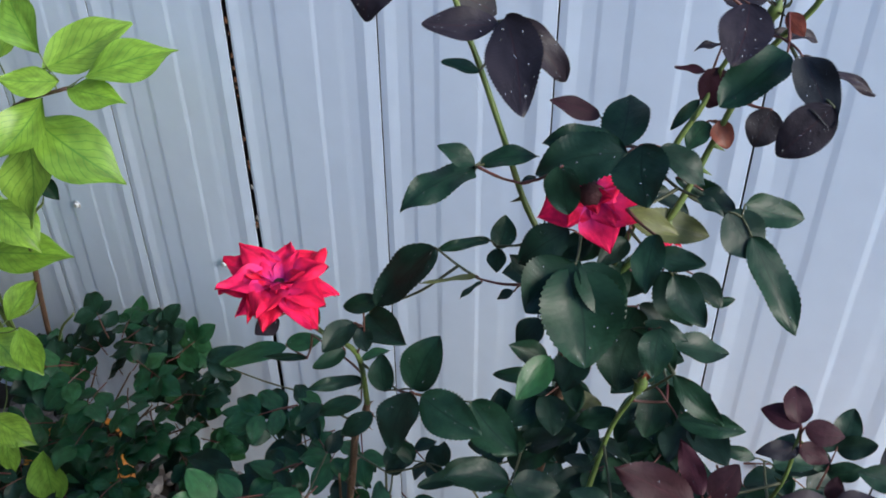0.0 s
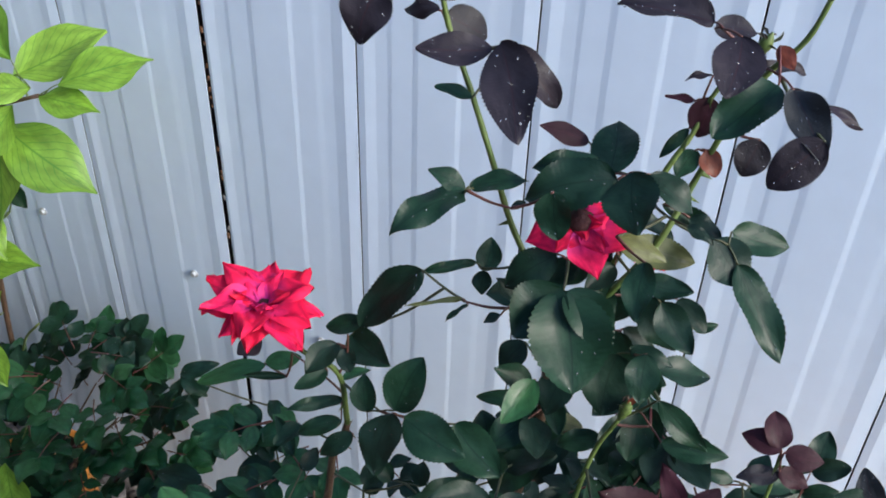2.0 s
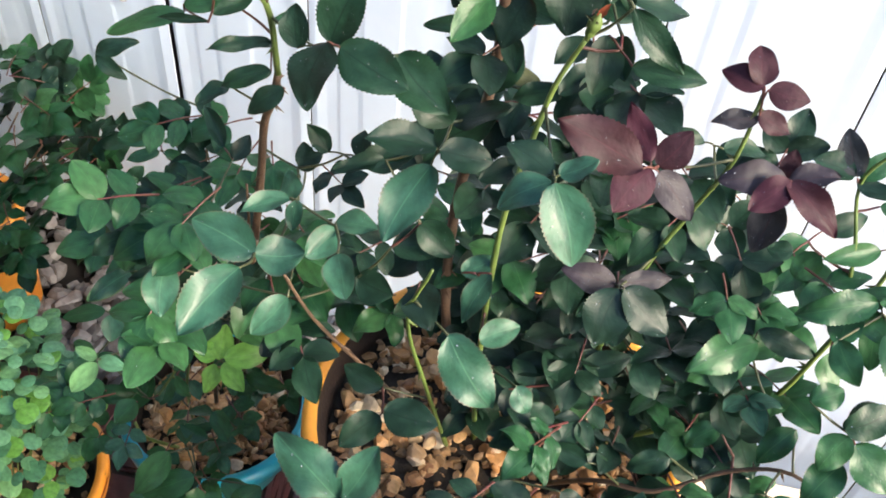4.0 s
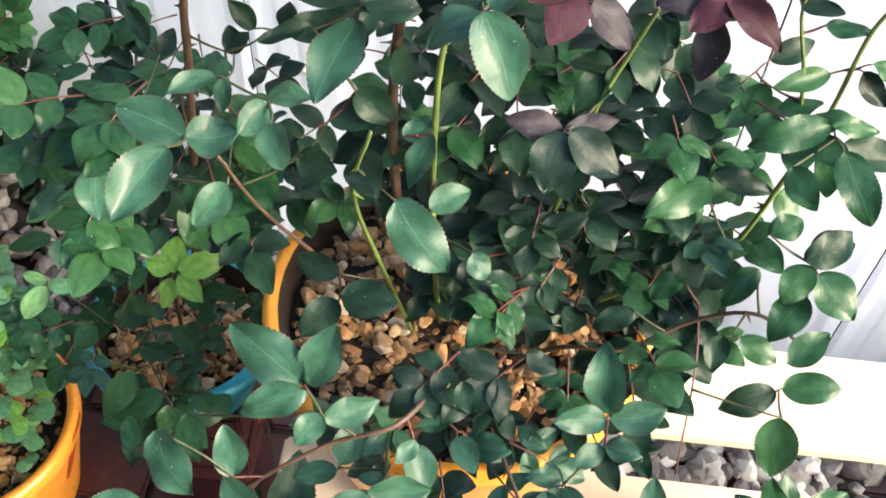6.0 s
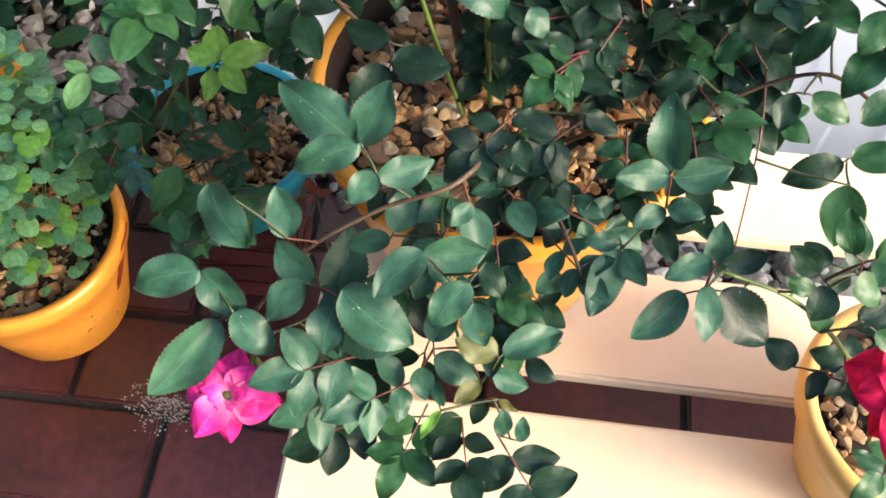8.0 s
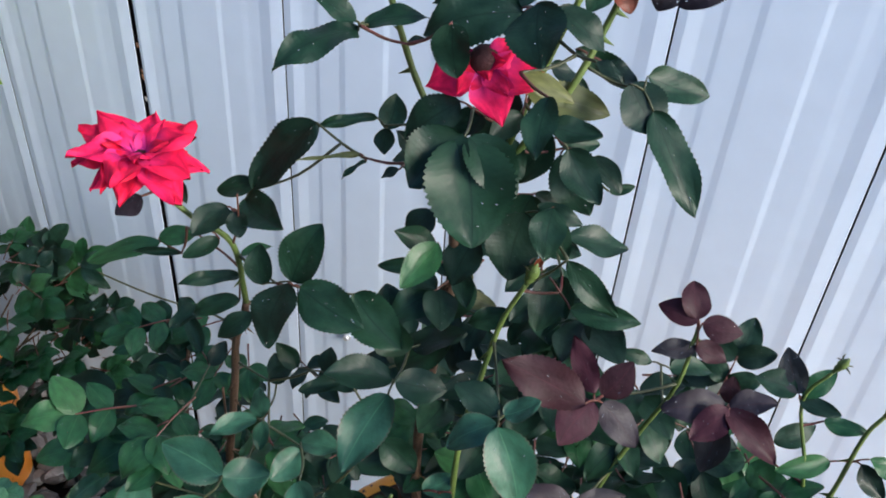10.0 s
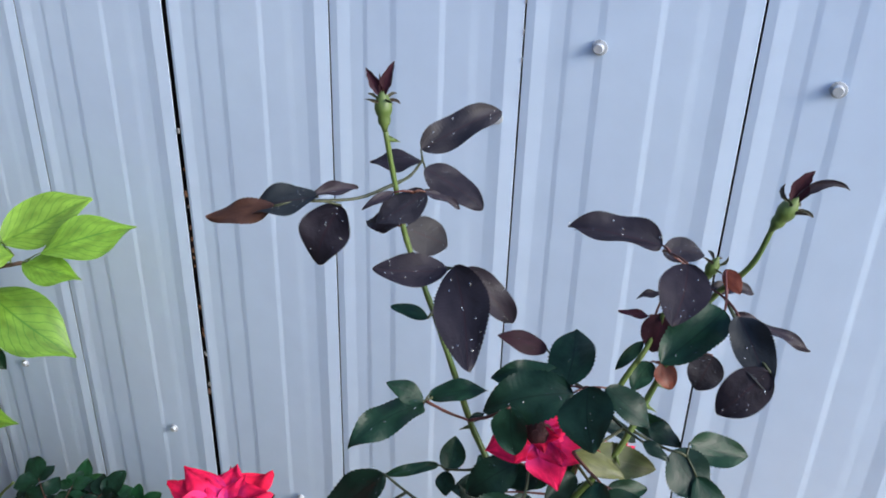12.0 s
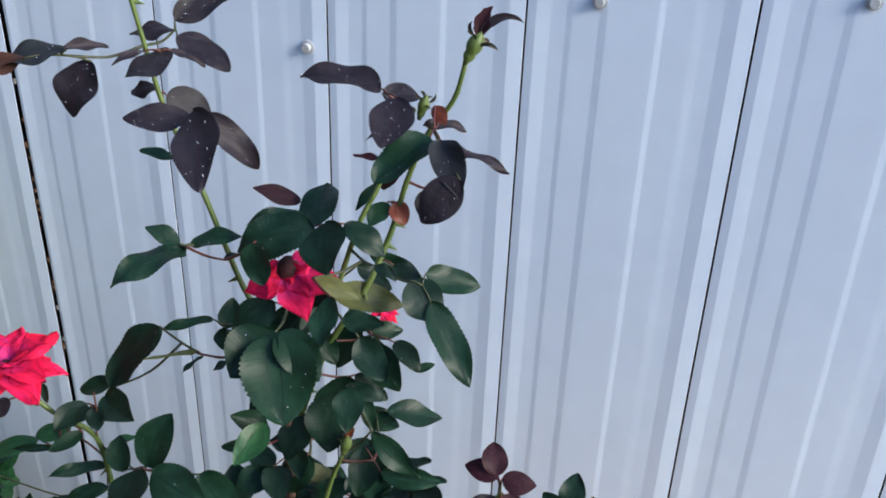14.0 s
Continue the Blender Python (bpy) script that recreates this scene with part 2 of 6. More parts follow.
# ---- building blocks ----
def link(name, bm, mat, parent=None, label="", smooth=False):
    me = bpy.data.meshes.new(name)
    bm.to_mesh(me)
    bm.free()
    me.materials.append(mat)
    if smooth:
        me.polygons.foreach_set("use_smooth", [True] * len(me.polygons))
    ob = new(name, me)
    ob.parent = parent
    return tagged(ob, label)


part = link


def share(name, me, parent, m, label=""):
    """One more object on a mesh that is already there."""
    ob = new(name, me)
    ob.parent = parent
    ob.matrix_local = m
    return tagged(ob, label)


def box(bm, x0, x1, y0, y1, z0, z1, bevel=0.0):
    g = bmesh.ops.create_cube(bm, size=1.0, matrix=Matrix.Translation(((x0 + x1) / 2, (y0 + y1) / 2, (z0 + z1) / 2)) @ Matrix.Diagonal((x1 - x0, y1 - y0, z1 - z0, 1)))
    if bevel:
        es = list({e for v in g["verts"] for e in v.link_edges})
        bmesh.ops.bevel(bm, geom=es, offset=bevel, segments=2, affect="EDGES")


def lathe(bm, rings, sides=48):
    """Turns a profile of (radius, height) round the z axis."""
    loops = []
    for r, z in rings:
        loops.append([bm.verts.new((r * math.cos(2 * math.pi * i / sides), r * math.sin(2 * math.pi * i / sides), z)) for i in range(sides)])
    for a, b in zip(loops, loops[1:]):
        for i in range(sides):
            bm.faces.new((a[i], a[(i + 1) % sides], b[(i + 1) % sides], b[i]))
    return loops


GROUND = -0.08
FENCE_Y = 1.12
PITCH = 0.25

# ---- fence: upright steel sheets with lapped ribs and dark seams ----
# along one sheet's width: where each facet begins and ends, and how far it rises towards the garden
FACETS = [(0.012, 0.047, 0.0007), (0.047, 0.115, -0.0012), (0.185, 0.212, 0.0006), (0.332, 0.368, 0.0008), (0.588, 0.618, -0.0007), (0.742, 0.785, -0.0004), (0.855, 0.922, 0.0012), (0.922, 0.988, -0.0013)]


def sheet_depth(u):
    """How far the sheet stands out at u of its width: a lapped ridge by each seam and a broad low plateau between small folds."""
    return 0.0032 + sum(rise * min(1.0, max(0.0, (u - a) / (b - a))) for a, b, rise in FACETS)


PROFILE = [(u, sheet_depth(u)) for u in sorted({0.0052, 0.9955} | {p + d for a, b, _ in FACETS for p in (a, b) for d in (-0.004, 0.0, 0.004)} | {0.03, 0.08, 0.15, 0.27, 0.42, 0.5, 0.55, 0.68, 0.82, 0.89, 0.955})]
fence = tagged(new("metal_fence"), "pale blue-white painted ribbed steel sheet fence with dark seams", "fence")
fence.location = (0, FENCE_Y, GROUND - 0.15)
HEIGHT = 2.15
SEAM_SHIFT = {-4: -0.006, -3: 0.0045, -2: 0.004, -1: 0.001, 0: -0.0015, 1: -0.002}
for k in range(-12, 8):
    x0 = k * PITCH + SEAM_SHIFT.get(k, 0)
    x1 = (k + 1) * PITCH + SEAM_SHIFT.get(k + 1, 0)
    wide = 0.007 if k == -3 else 0.0
    bm = bmesh.new()
    rows = []
    for z in (0.0, 0.003, HEIGHT - 0.003, HEIGHT):
        rows.append([bm.verts.new((x0 + (x1 - x0) * u + wide * max(0.0, 1 - u / 0.05), -h, z)) for u, h in PROFILE])
    for low, high in zip(rows, rows[1:]):
        for i in range(len(PROFILE) - 1):
            bm.faces.new((low[i], low[i + 1], high[i + 1], high[i]))
    bm.normal_update()
    bmesh.ops.solidify(bm, geom=bm.faces[:], thickness=-0.0008)
    part("sheet", bm, SHEET, fence, smooth=True)
# solid near-black sheet in place of the shaded hollow behind the seams
bm = bmesh.new()
box(bm, -3.1, 2.1, 0.012, 0.03, 0.0, HEIGHT)
part("backing", bm, GAP, fence, "near-black sheet standing for the shade behind the seams")
# hexagonal screws with washers, in two rows
bm = bmesh.new()
lathe(bm, [(0.0, -0.0058), (0.0038, -0.0058), (0.0042, -0.0052), (0.0042, -0.0012), (0.0066, -0.001), (0.0068, 0.0), (0.0, 0.0)][1:], 12)
bm.faces.new([v for v in bm.verts if abs(v.co.z + 0.0058) < 1e-6])
screw_mesh = bpy.data.meshes.new("screw")
bm.to_mesh(screw_mesh)
bm.free()
screw_mesh.materials.append(ZINC)
for x, z in ((0.081, 1.281), (-0.162, 1.287), (-0.275, 1.187), (0.355, 1.309), (-0.824, 0.522), (-1.148, 0.554), (-0.577, 0.464), (-0.405, 0.350), (0.10, 0.45), (0.60, 1.30)):
    share("screw", screw_mesh, fence, pose(x, -0.006, z - fence.location.z, -90, 0, 0) @ Matrix.Scale(1.3 if z > 1 else 1.1, 4))

DENTS = [(-0.724, 1.12, 75.0), (-0.723, 1.119, 80.0)]
HOLES = [(-1.073, 0.515), (-0.476, 0.492), (-0.379, 1.24), (-0.322, 1.014)]
# small near-black studs; the holes' inner shade is in their colour
bm = bmesh.new()
lp = lathe(bm, [(0.0013, 0.0), (0.0016, -0.0010), (0.0008, -0.0013)], 8)
bm.faces.new(lp[-1])
screw_hole = bpy.data.meshes.new("screw_hole")
bm.to_mesh(screw_hole)
bm.free()
screw_hole.materials.append(GAP)
# paint chips and rust caught in the open seam, and small dents
srng = random.Random(12)
CHIPS = []
for mat in (CHIP, RUST_BIT):
    bm = bmesh.new()
    box(bm, -0.0022, 0.0022, -0.001, 0.001, -0.005, 0.005, 0.0006)
    me = bpy.data.meshes.new("chip")
    bm.to_mesh(me)
    bm.free()
    me.materials.append(mat)
    CHIPS.append(me)
for i in range(30):
    z = srng.uniform(0.62, 1.34) if i < 22 else srng.uniform(1.15, 1.4)
    x = -0.75 + 0.0045 + 0.0045 if i < 22 else -0.2494
    share("chip", CHIPS[i % 3 > 0 and i < 22], fence, pose(x + srng.uniform(-0.002, 0.002) * (i < 22), -0.0035, z - fence.location.z, 0, srng.uniform(-25, 25), 0) @ Matrix.Diagonal((srng.uniform(0.6, 1.2) * (1.0 if i < 22 else 0.35), 1, srng.uniform(0.3, 1.1) * (1.0 if i < 22 else 0.6), 1)))
for x, z, turn in DENTS:
    share("dent", CHIPS[0], fence, pose(x, -0.0026, z - fence.location.z, 0, turn, 0) @ Matrix.Diagonal((0.8, 1, 1.1, 1)))
for x, z in HOLES:
    share("screw_hole", screw_hole, fence, pose(x, -0.0012, z - fence.location.z, -90, 0, 0))

# ---- wall added behind the camera, unseen, to cut low skylight ----
bm = bmesh.new()
box(bm, -6.0, 2.6, -1.95, -1.75, GROUND - 0.02, 2.7)
tagged(link("wall_south", bm, STUCCO), "added unseen cream rendered wall that cuts low skylight", "wall", kind="structure")

# added out of view: a dark wall that dims the fence's left end
bm = bmesh.new()
box(bm, -1.90, -1.75, -1.748, 1.09, GROUND - 0.02, 3.0)
tagged(link("wall_west", bm, DARK_WALL), "added unseen dark brown wall that shades the fence's left end", "wall", kind="structure")

# ---- ground ----
YAW = 11.5
bm = bmesh.new()
box(bm, -30, 30, -30, 30, -0.3, GROUND - 0.012)
tagged(link("ground", bm, JOINT), "dark sand-filled paving joints and bare earth", "ground", kind="structure")
paving = tagged(new("pavement"), "worn maroon clay pavers with dark joints and pale scuffs", "pavement", kind="structure")
paving.matrix_world = pose(-0.285, 0.42, GROUND, 0, 0, YAW)
bm = bmesh.new()
box(bm, 0.006, 0.300, 0.006, 0.150, -0.04, 0.0, 0.005)
paver_mesh = bpy.data.meshes.new("paver")
bm.to_mesh(paver_mesh)
bm.free()
paver_mesh.materials.append(PAVER)
rng = random.Random(4)
for j in range(-10, 3):
    for i in range(-5, 9):
        share("paver", paver_mesh, paving, pose(i * 0.306 + (0.153 if j % 2 else 0.0), j * 0.156, rng.uniform(-0.002, 0.002), rng.uniform(-0.4, 0.4), rng.uniform(-0.3, 0.3), rng.uniform(-0.3, 0.3)))
# pale scuffs of old paint on the pavers
bm = bmesh.new()
krng = random.Random(9)
for i in range(420):
    x, y = krng.gauss(-0.436, 0.024), krng.gauss(0.395, 0.017)
    if i < 14:
        x, y = krng.gauss(-0.485, 0.006), krng.gauss(0.413, 0.004)
    a, r = krng.uniform(0, 6.28), krng.uniform(0.0006, 0.0024)
    ring = [bm.verts.new((x + r * krng.uniform(0.5, 1.3) * math.cos(a + k * 1.047), y + r * krng.uniform(0.3, 1.0) * math.sin(a + k * 1.047), GROUND + 0.0042 + 0.00002 * i)) for k in range(6)]
    bm.faces.new(ring)
bmesh.ops.transform(bm, matrix=paving.matrix_world.inverted(), verts=bm.verts[:])
part("paint_scuff", bm, CHIP, paving, "worn flecks of pale paint")

# ---- bench of cream planks ----
bench = tagged(new("slatted_bench"), "low bench of wide cream painted wooden planks", "bench")
bench.matrix_world = pose(-0.185, 0.445, GROUND, 0, 0, YAW)
TOP = 0.24 - GROUND
for v in (-0.214, -0.015, 0.199):
    bm = bmesh.new()
    box(bm, 0.0, 1.5, v, v + 0.149, TOP - 0.022, TOP, 0.004)
    part("plank", bm, BENCH, bench)
for u in (0.10, 1.34):
    bm = bmesh.new()
    box(bm, u, u + 0.045, -0.20, 0.335, TOP - 0.066, TOP - 0.0222, 0.003)
    part("crossbar", bm, BENCH, bench)
    for v in (-0.19, 0.285):
        bm = bmesh.new()
        box(bm, u, u + 0.045, v, v + 0.045, 0.0, TOP - 0.0662, 0.003)
        part("leg", bm, BENCH, bench)


# ---- pots ----
def stone_mesh(name, mat, seed, rough=0.22, chips=0):
    """A stone about 1 in radius; chips: how many flat faces are broken off it."""
    rg = random.Random(seed)
    bm = bmesh.new()
    bmesh.ops.create_icosphere(bm, subdivisions=2, radius=1.0)
    cuts = []
    for i in range(chips):
        a, h = rg.uniform(0, 2 * math.pi), rg.uniform(-1, 1)
        cuts.append((Vector((math.cos(a) * math.sqrt(1 - h * h), math.sin(a) * math.sqrt(1 - h * h), h)), rg.uniform(0.45, 0.8)))
    for v in bm.verts:
        v.co = v.co * (1 + rough * noise.noise(v.co * 1.3 + Vector((seed * 7.1, 0, 3))))
        for way, deep in cuts:
            over = v.co.dot(way) - deep
            if over > 0:
                v.co -= way * over
    me = bpy.data.meshes.new(name)
    bm.to_mesh(me)
    bm.free()
    me.materials.append(mat)
    me.polygons.foreach_set("use_smooth", [chips == 0] * len(me.polygons))
    return me


PEBBLES = [stone_mesh("pebble", PEBBLE, i, 0.45, 6) for i in range(8)]
CHIPPED = stone_mesh("pebble", BED, 31, 0.4, 5)
STONES = [stone_mesh("stone", GRAVEL, 10 + i, 0.4, 3 if i == 0 else 0) for i in range(2)]


def scatter(name, mat, label, places, src, seed, parent=None, category=""):
    """Many loose stones of uneven shape in one mesh; places: x, y, z and size of each."""
    rg = np.random.default_rng(seed)
    co = np.empty(len(src.vertices) * 3)
    src.vertices.foreach_get("co", co)
    co = co.reshape(-1, 3)
    tri = [tuple(p.vertices) for p in src.polygons]
    verts, faces = [], []
    for x, y, z, s in places:
        turn = np.array(Euler(rg.uniform(0, 6.28, 3)).to_matrix())
        sc = np.array((rg.uniform(0.8, 1.5), rg.uniform(0.7, 1.1), rg.uniform(0.45, 0.8))) * s
        bump = 1 + 0.12 * np.sin(co[:, [1, 2, 0]] * rg.uniform(1.5, 3.5) + rg.uniform(0, 6))
        flat = np.array(Euler((rg.uniform(-0.5, 0.5), rg.uniform(-0.5, 0.5), rg.uniform(0, 6.28))).to_matrix())
        p = ((co @ turn.T) * bump * sc) @ flat.T + np.array((x, y, z))
        n = len(verts)
        verts.extend(map(tuple, p))
        faces.extend(tuple(n + k for k in f) for f in tri)
    me = bpy.data.meshes.new(name)
    me.from_pydata(verts, [], faces)
    me.materials.append(mat)
    me.polygons.foreach_set("use_smooth", [src.polygons[0].use_smooth] * len(me.polygons))
    ob = new(name, me)
    ob.parent = parent
    return tagged(ob, label, category, kind="stuff")


def pot(label, mat, x, y, base, rim, r_base, r_rim, seed, pebbles=150, fill=0.05):
    """A round tapering pot with a thick lip, earth inside and loose pebbles on the earth."""
    p = tagged(new("flower_pot"), label, "plant pot", "flower pots by the fence")
    p.location = (x, y, base)
    h = rim - base
    bm = bmesh.new()
    lp = lathe(bm, [(r_base * 0.93, 0.0), (r_base, 0.004), (r_base + (r_rim - r_base) * 0.5, h * 0.5), (r_rim - 0.006, h - 0.035), (r_rim - 0.002, h - 0.030), (r_rim, h - 0.010), (r_rim - 0.003, h - 0.002),
                    (r_rim - 0.009, h), (r_rim - 0.016, h - 0.004)])
    bm.faces.new(lp[0][::-1])
    part("body", bm, mat, p, smooth=True)
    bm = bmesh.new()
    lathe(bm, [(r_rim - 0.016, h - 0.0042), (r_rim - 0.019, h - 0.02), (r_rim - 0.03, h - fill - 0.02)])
    part("lining", bm, INSIDE, p, "dark brown inner wall", smooth=True)
    bm = bmesh.new()
    lp = lathe(bm, [(r_rim - 0.022, h - fill - 0.008), (r_rim * 0.5, h - fill - 0.002), (0.01, h - fill)], 32)
    bm.faces.new(lp[-1])
    part("earth", bm, SOIL, p, "damp dark earth", smooth=True)
    rg = random.Random(seed)
    for i in range(pebbles):
        a, rr = rg.uniform(0, 2 * math.pi), (r_rim - 0.036) * math.sqrt(rg.random())
        s = 0.0045 + 0.0080 * rg.random() ** 1.8
        m = pose(rr * math.cos(a), rr * math.sin(a), h - fill + rg.uniform(-0.002, 0.006), rg.uniform(-30, 30), rg.uniform(-30, 30), rg.uniform(0, 360)) @ Matrix.Diagonal((s * rg.uniform(0.9, 1.5), s, s * rg.uniform(0.55, 0.85), 1))
        share("pebble", rg.choice(PEBBLES), p, m)
    rest = []
    for i in range(pebbles * 3):
        a, rr = rg.uniform(0, 2 * math.pi), (r_rim - 0.03) * math.sqrt(rg.random())
        rest.append((rr * math.cos(a), rr * math.sin(a), h - fill + rg.uniform(-0.004, 0.002), rg.uniform(0.004, 0.0085)))
    scatter("pebble_bed", BED, "", rest, CHIPPED, seed, p)
    return p


pot("large golden yellow glazed pot of tan pebbles on a bench", YELLOW, -0.015, 0.63, 0.24, 0.55, 0.125, 0.197, 1, 300, 0.032)
pot("turquoise glazed pot topped with tan pebbles", TURQ, -0.411, 0.682, 0.112, 0.25, 0.086, 0.132, 2, 160, 0.03)
orange_pot = pot("orange pot with a dark red drip down its side", ORANGE, -0.674, 0.504, GROUND, 0.13, 0.104, 0.153, 3, 110, 0.035)
# dried red drip down the orange pot's side
bm = bmesh.new()
strip = []
for i in range(15):
    v = i / 14
    z = 0.122 - 0.088 * v
    mid = 19 - 17 * v ** 0.8
    wide = (6.2 * (1 - v) ** 0.7 + 1.2) * (1 + 0.12 * math.sin(v * 19))
    r = 0.104 + 0.0495 * (z - GROUND) / 0.21 + 0.0016 + (0.001 if v < 0.2 else 0.0)
    strip.append([bm.verts.new((r * math.cos(radians(mid + s * wide)), r * math.sin(radians(mid + s * wide)), z - GROUND)) for s in (-1, -0.3, 0.4, 1)])
for a, b in zip(strip, strip[1:]):
    for k in range(3):
        bm.faces.new((a[k], b[k], b[k + 1], a[k + 1]))
bm.normal_update()
bmesh.ops.solidify(bm, geom=bm.faces[:], thickness=0.0008)
part("drip", bm, RUST, orange_pot, "dried dark red drip")
# pavers stacked under the turquoise pot, an added support that matches the dark maroon
stack = tagged(new("paver_stack"), "short added stack of maroon pavers carrying the turquoise pot", "pavers")
stack.location = (-0.411, 0.682, GROUND)
bm = bmesh.new()
box(bm, -0.072, 0.072, -0.072, 0.072, 0.0, 0.0478, 0.004)
half_paver = bpy.data.meshes.new("paver")
bm.to_mesh(half_paver)
bm.free()
half_paver.materials.append(PAVER)
for i in range(4):
    share("paver", half_paver, stack, pose(0, 0, i * 0.048, 0, 0, 12 + 5 * (i % 2)))

# ---- leaves and stems ----
def leaf_mesh(name, mat, seed, kind="rose"):
    """One leaf, 1 long and 1 wide: toothed or smooth rim, folded along the midrib, tip bent down, rim a little wavy."""
    rg = random.Random(seed)
    rows, cols = (56 if mat is DUSK else 36, 7) if kind == "rose" else (14, 7) if kind == "long" else (10, 5)
    fold, bend, wave, phase = rg.uniform(-0.05, 0.26), rg.uniform(-0.10, 0.42), rg.uniform(0.015, 0.065), rg.uniform(0, 6)
    skew, droop, twist = rg.uniform(-0.07, 0.07), rg.uniform(-0.15, 0.55), rg.uniform(-0.22, 0.22)
    full, tip = rg.uniform(0.55, 0.70), rg.uniform(0.12, 0.34)
    bm = bmesh.new()
    uvl = bm.loops.layers.uv.new("UVMap")
    grid = []
    for i in range(rows + 1):
        v = i / rows
        if kind == "rose":
            half = 0.5 * max(0.0, math.sin(math.pi * v ** 0.86)) ** full * (1 - tip * v ** 4)
            half *= 1 + (0.046 if i % 2 else -0.030) * (0.08 < v < 0.97)
        elif kind == "long":
            half = 0.5 * max(0.0, math.sin(math.pi * v ** 0.94)) ** 0.92 * (1 - 0.45 * max(0, v - 0.7) / 0.3)
        else:
            half = 0.5 * math.sqrt(max(0.0, 1 - (2 * v - 1) ** 2))
        half = max(half, 0.012)
        line = []
        for j in range(cols):
            u = j / (cols - 1) * 2 - 1
            z = fold * (0.45 * abs(u) + 0.55 * u * u) * half - bend * (v * v - v) * 0.9 + wave * math.sin(v * 9 + phase + u) * u * u
            z += twist * (v - 0.4) * u * half - droop * max(0.0, v - 0.55) ** 2 - 0.005 * math.sin(v * 40 - abs(u) * 5) * abs(u) * (1 - u * u)
            if kind == "round":
                z = z * 0.4 - 0.12 * (u * u * half * 2)
            line.append(bm.verts.new((u * half + skew * math.sin(math.pi * v), v, z)))
        grid.append(line)
    for i in range(rows):
        for j in range(cols - 1):
            f = bm.faces.new((grid[i][j], grid[i][j + 1], grid[i + 1][j + 1], grid[i + 1][j]))
            f.smooth = True
            for lp, (a, b) in zip(f.loops, ((i, j), (i, j + 1), (i + 1, j + 1), (i + 1, j))):
                lp[uvl].uv = (b / (cols - 1), a / rows)
    if mat in (DUSK, TEAL, MID, DEEP, WINE):
        for k in range(20 if mat is DUSK else 7):
            i, j = rg.randrange(rows // 12, rows - 1), rg.randrange(1, cols - 1)
            c = grid[i][j].co + Vector((rg.uniform(-0.09, 0.09), rg.uniform(-0.04, 0.04), 0.004))
            r = rg.uniform(0.005, 0.015) if mat is DUSK else rg.uniform(0.005, 0.011)
            dome = [bm.verts.new(c + Vector((r * 1.6 * math.cos(q * 1.047), r * math.sin(q * 1.047), 0))) for q in range(6)]
            cap = [bm.verts.new(c + Vector((r * 0.95 * math.cos(q * 1.047), r * 0.6 * math.sin(q * 1.047), r * 0.6))) for q in range(6)]
            for q in range(6):
                f = bm.faces.new((dome[q], dome[(q + 1) % 6], cap[(q + 1) % 6], cap[q]))
                f.material_index, f.smooth = 1, True
            f = bm.faces.new(cap)
            f.material_index, f.smooth = 1, True
    me = bpy.data.meshes.new(name)
    bm.to_mesh(me)
    bm.free()
    me.materials.append(mat)
    me.materials.append(WATER)
    return me


def petal_mesh(mat, seed, point=1.25):
    """A rose petal, 1 long: narrow claw, broad limb, rolled edges; point: 1 for a sharp tip, 3 for a blunt one."""
    rg = random.Random(seed)
    rows, cols = 10, 7
    cup, roll, wave = rg.uniform(0.3, 0.65), rg.uniform(0.1, 0.5), rg.uniform(0.03, 0.07)
    bm = bmesh.new()
    uvl = bm.loops.layers.uv.new("UVMap")
    grid = []
    for i in range(rows + 1):
        v = i / rows
        half = 0.5 * (0.24 + 0.76 * math.sin(min(1.0, v / 0.52) * math.pi / 2) ** 1.3)
        if v > 0.5:
            half *= max(0.02, 1 - ((v - 0.5) / 0.5) ** point)
        line = []
        for j in range(cols):
            u = j / (cols - 1) * 2 - 1
            z = cup * (u * u) * half * 1.6 * (1 - 1.7 * v) + 0.3 * v * (1 - v) - roll * max(0, v - 0.55) ** 2 * 2 + wave * math.sin(v * 8 + u * 4 + seed)
            line.append(bm.verts.new((u * half * (1 - 0.25 * abs(u) * v), v, z)))
        grid.append(line)
    for i in range(rows):
        for j in range(cols - 1):
            f = bm.faces.new((grid[i][j], grid[i][j + 1], grid[i + 1][j + 1], grid[i + 1][j]))
            f.smooth = True
            for lp, (a, b) in zip(f.loops, ((i, j), (i, j + 1), (i + 1, j + 1), (i + 1, j))):
                lp[uvl].uv = (b / (cols - 1), a / rows)
    me = bpy.data.meshes.new("petal")
    bm.to_mesh(me)
    bm.free()
    me.materials.append(mat)
    return me


LEAVES = {}


def leaf_choice(mat, kind, rg):
    key = (mat.name, kind)
    if key not in LEAVES:
        LEAVES[key] = [leaf_mesh("leaf", mat, 11 * i + len(mat.name), kind) for i in range(9)]
    return rg.choice(LEAVES[key])


lrng = random.Random(21)
BASES = {}


def axes(way, face):
    """Right-handed axes with y along way and z as near to face as can be."""
    y = Vector(way).normalized()
    x = y.cross(Vector(face))
    if x.length < 1e-4:
        x = y.cross(Vector((1, 0, 0)))
    x.normalize()
    return x, y, x.cross(y)


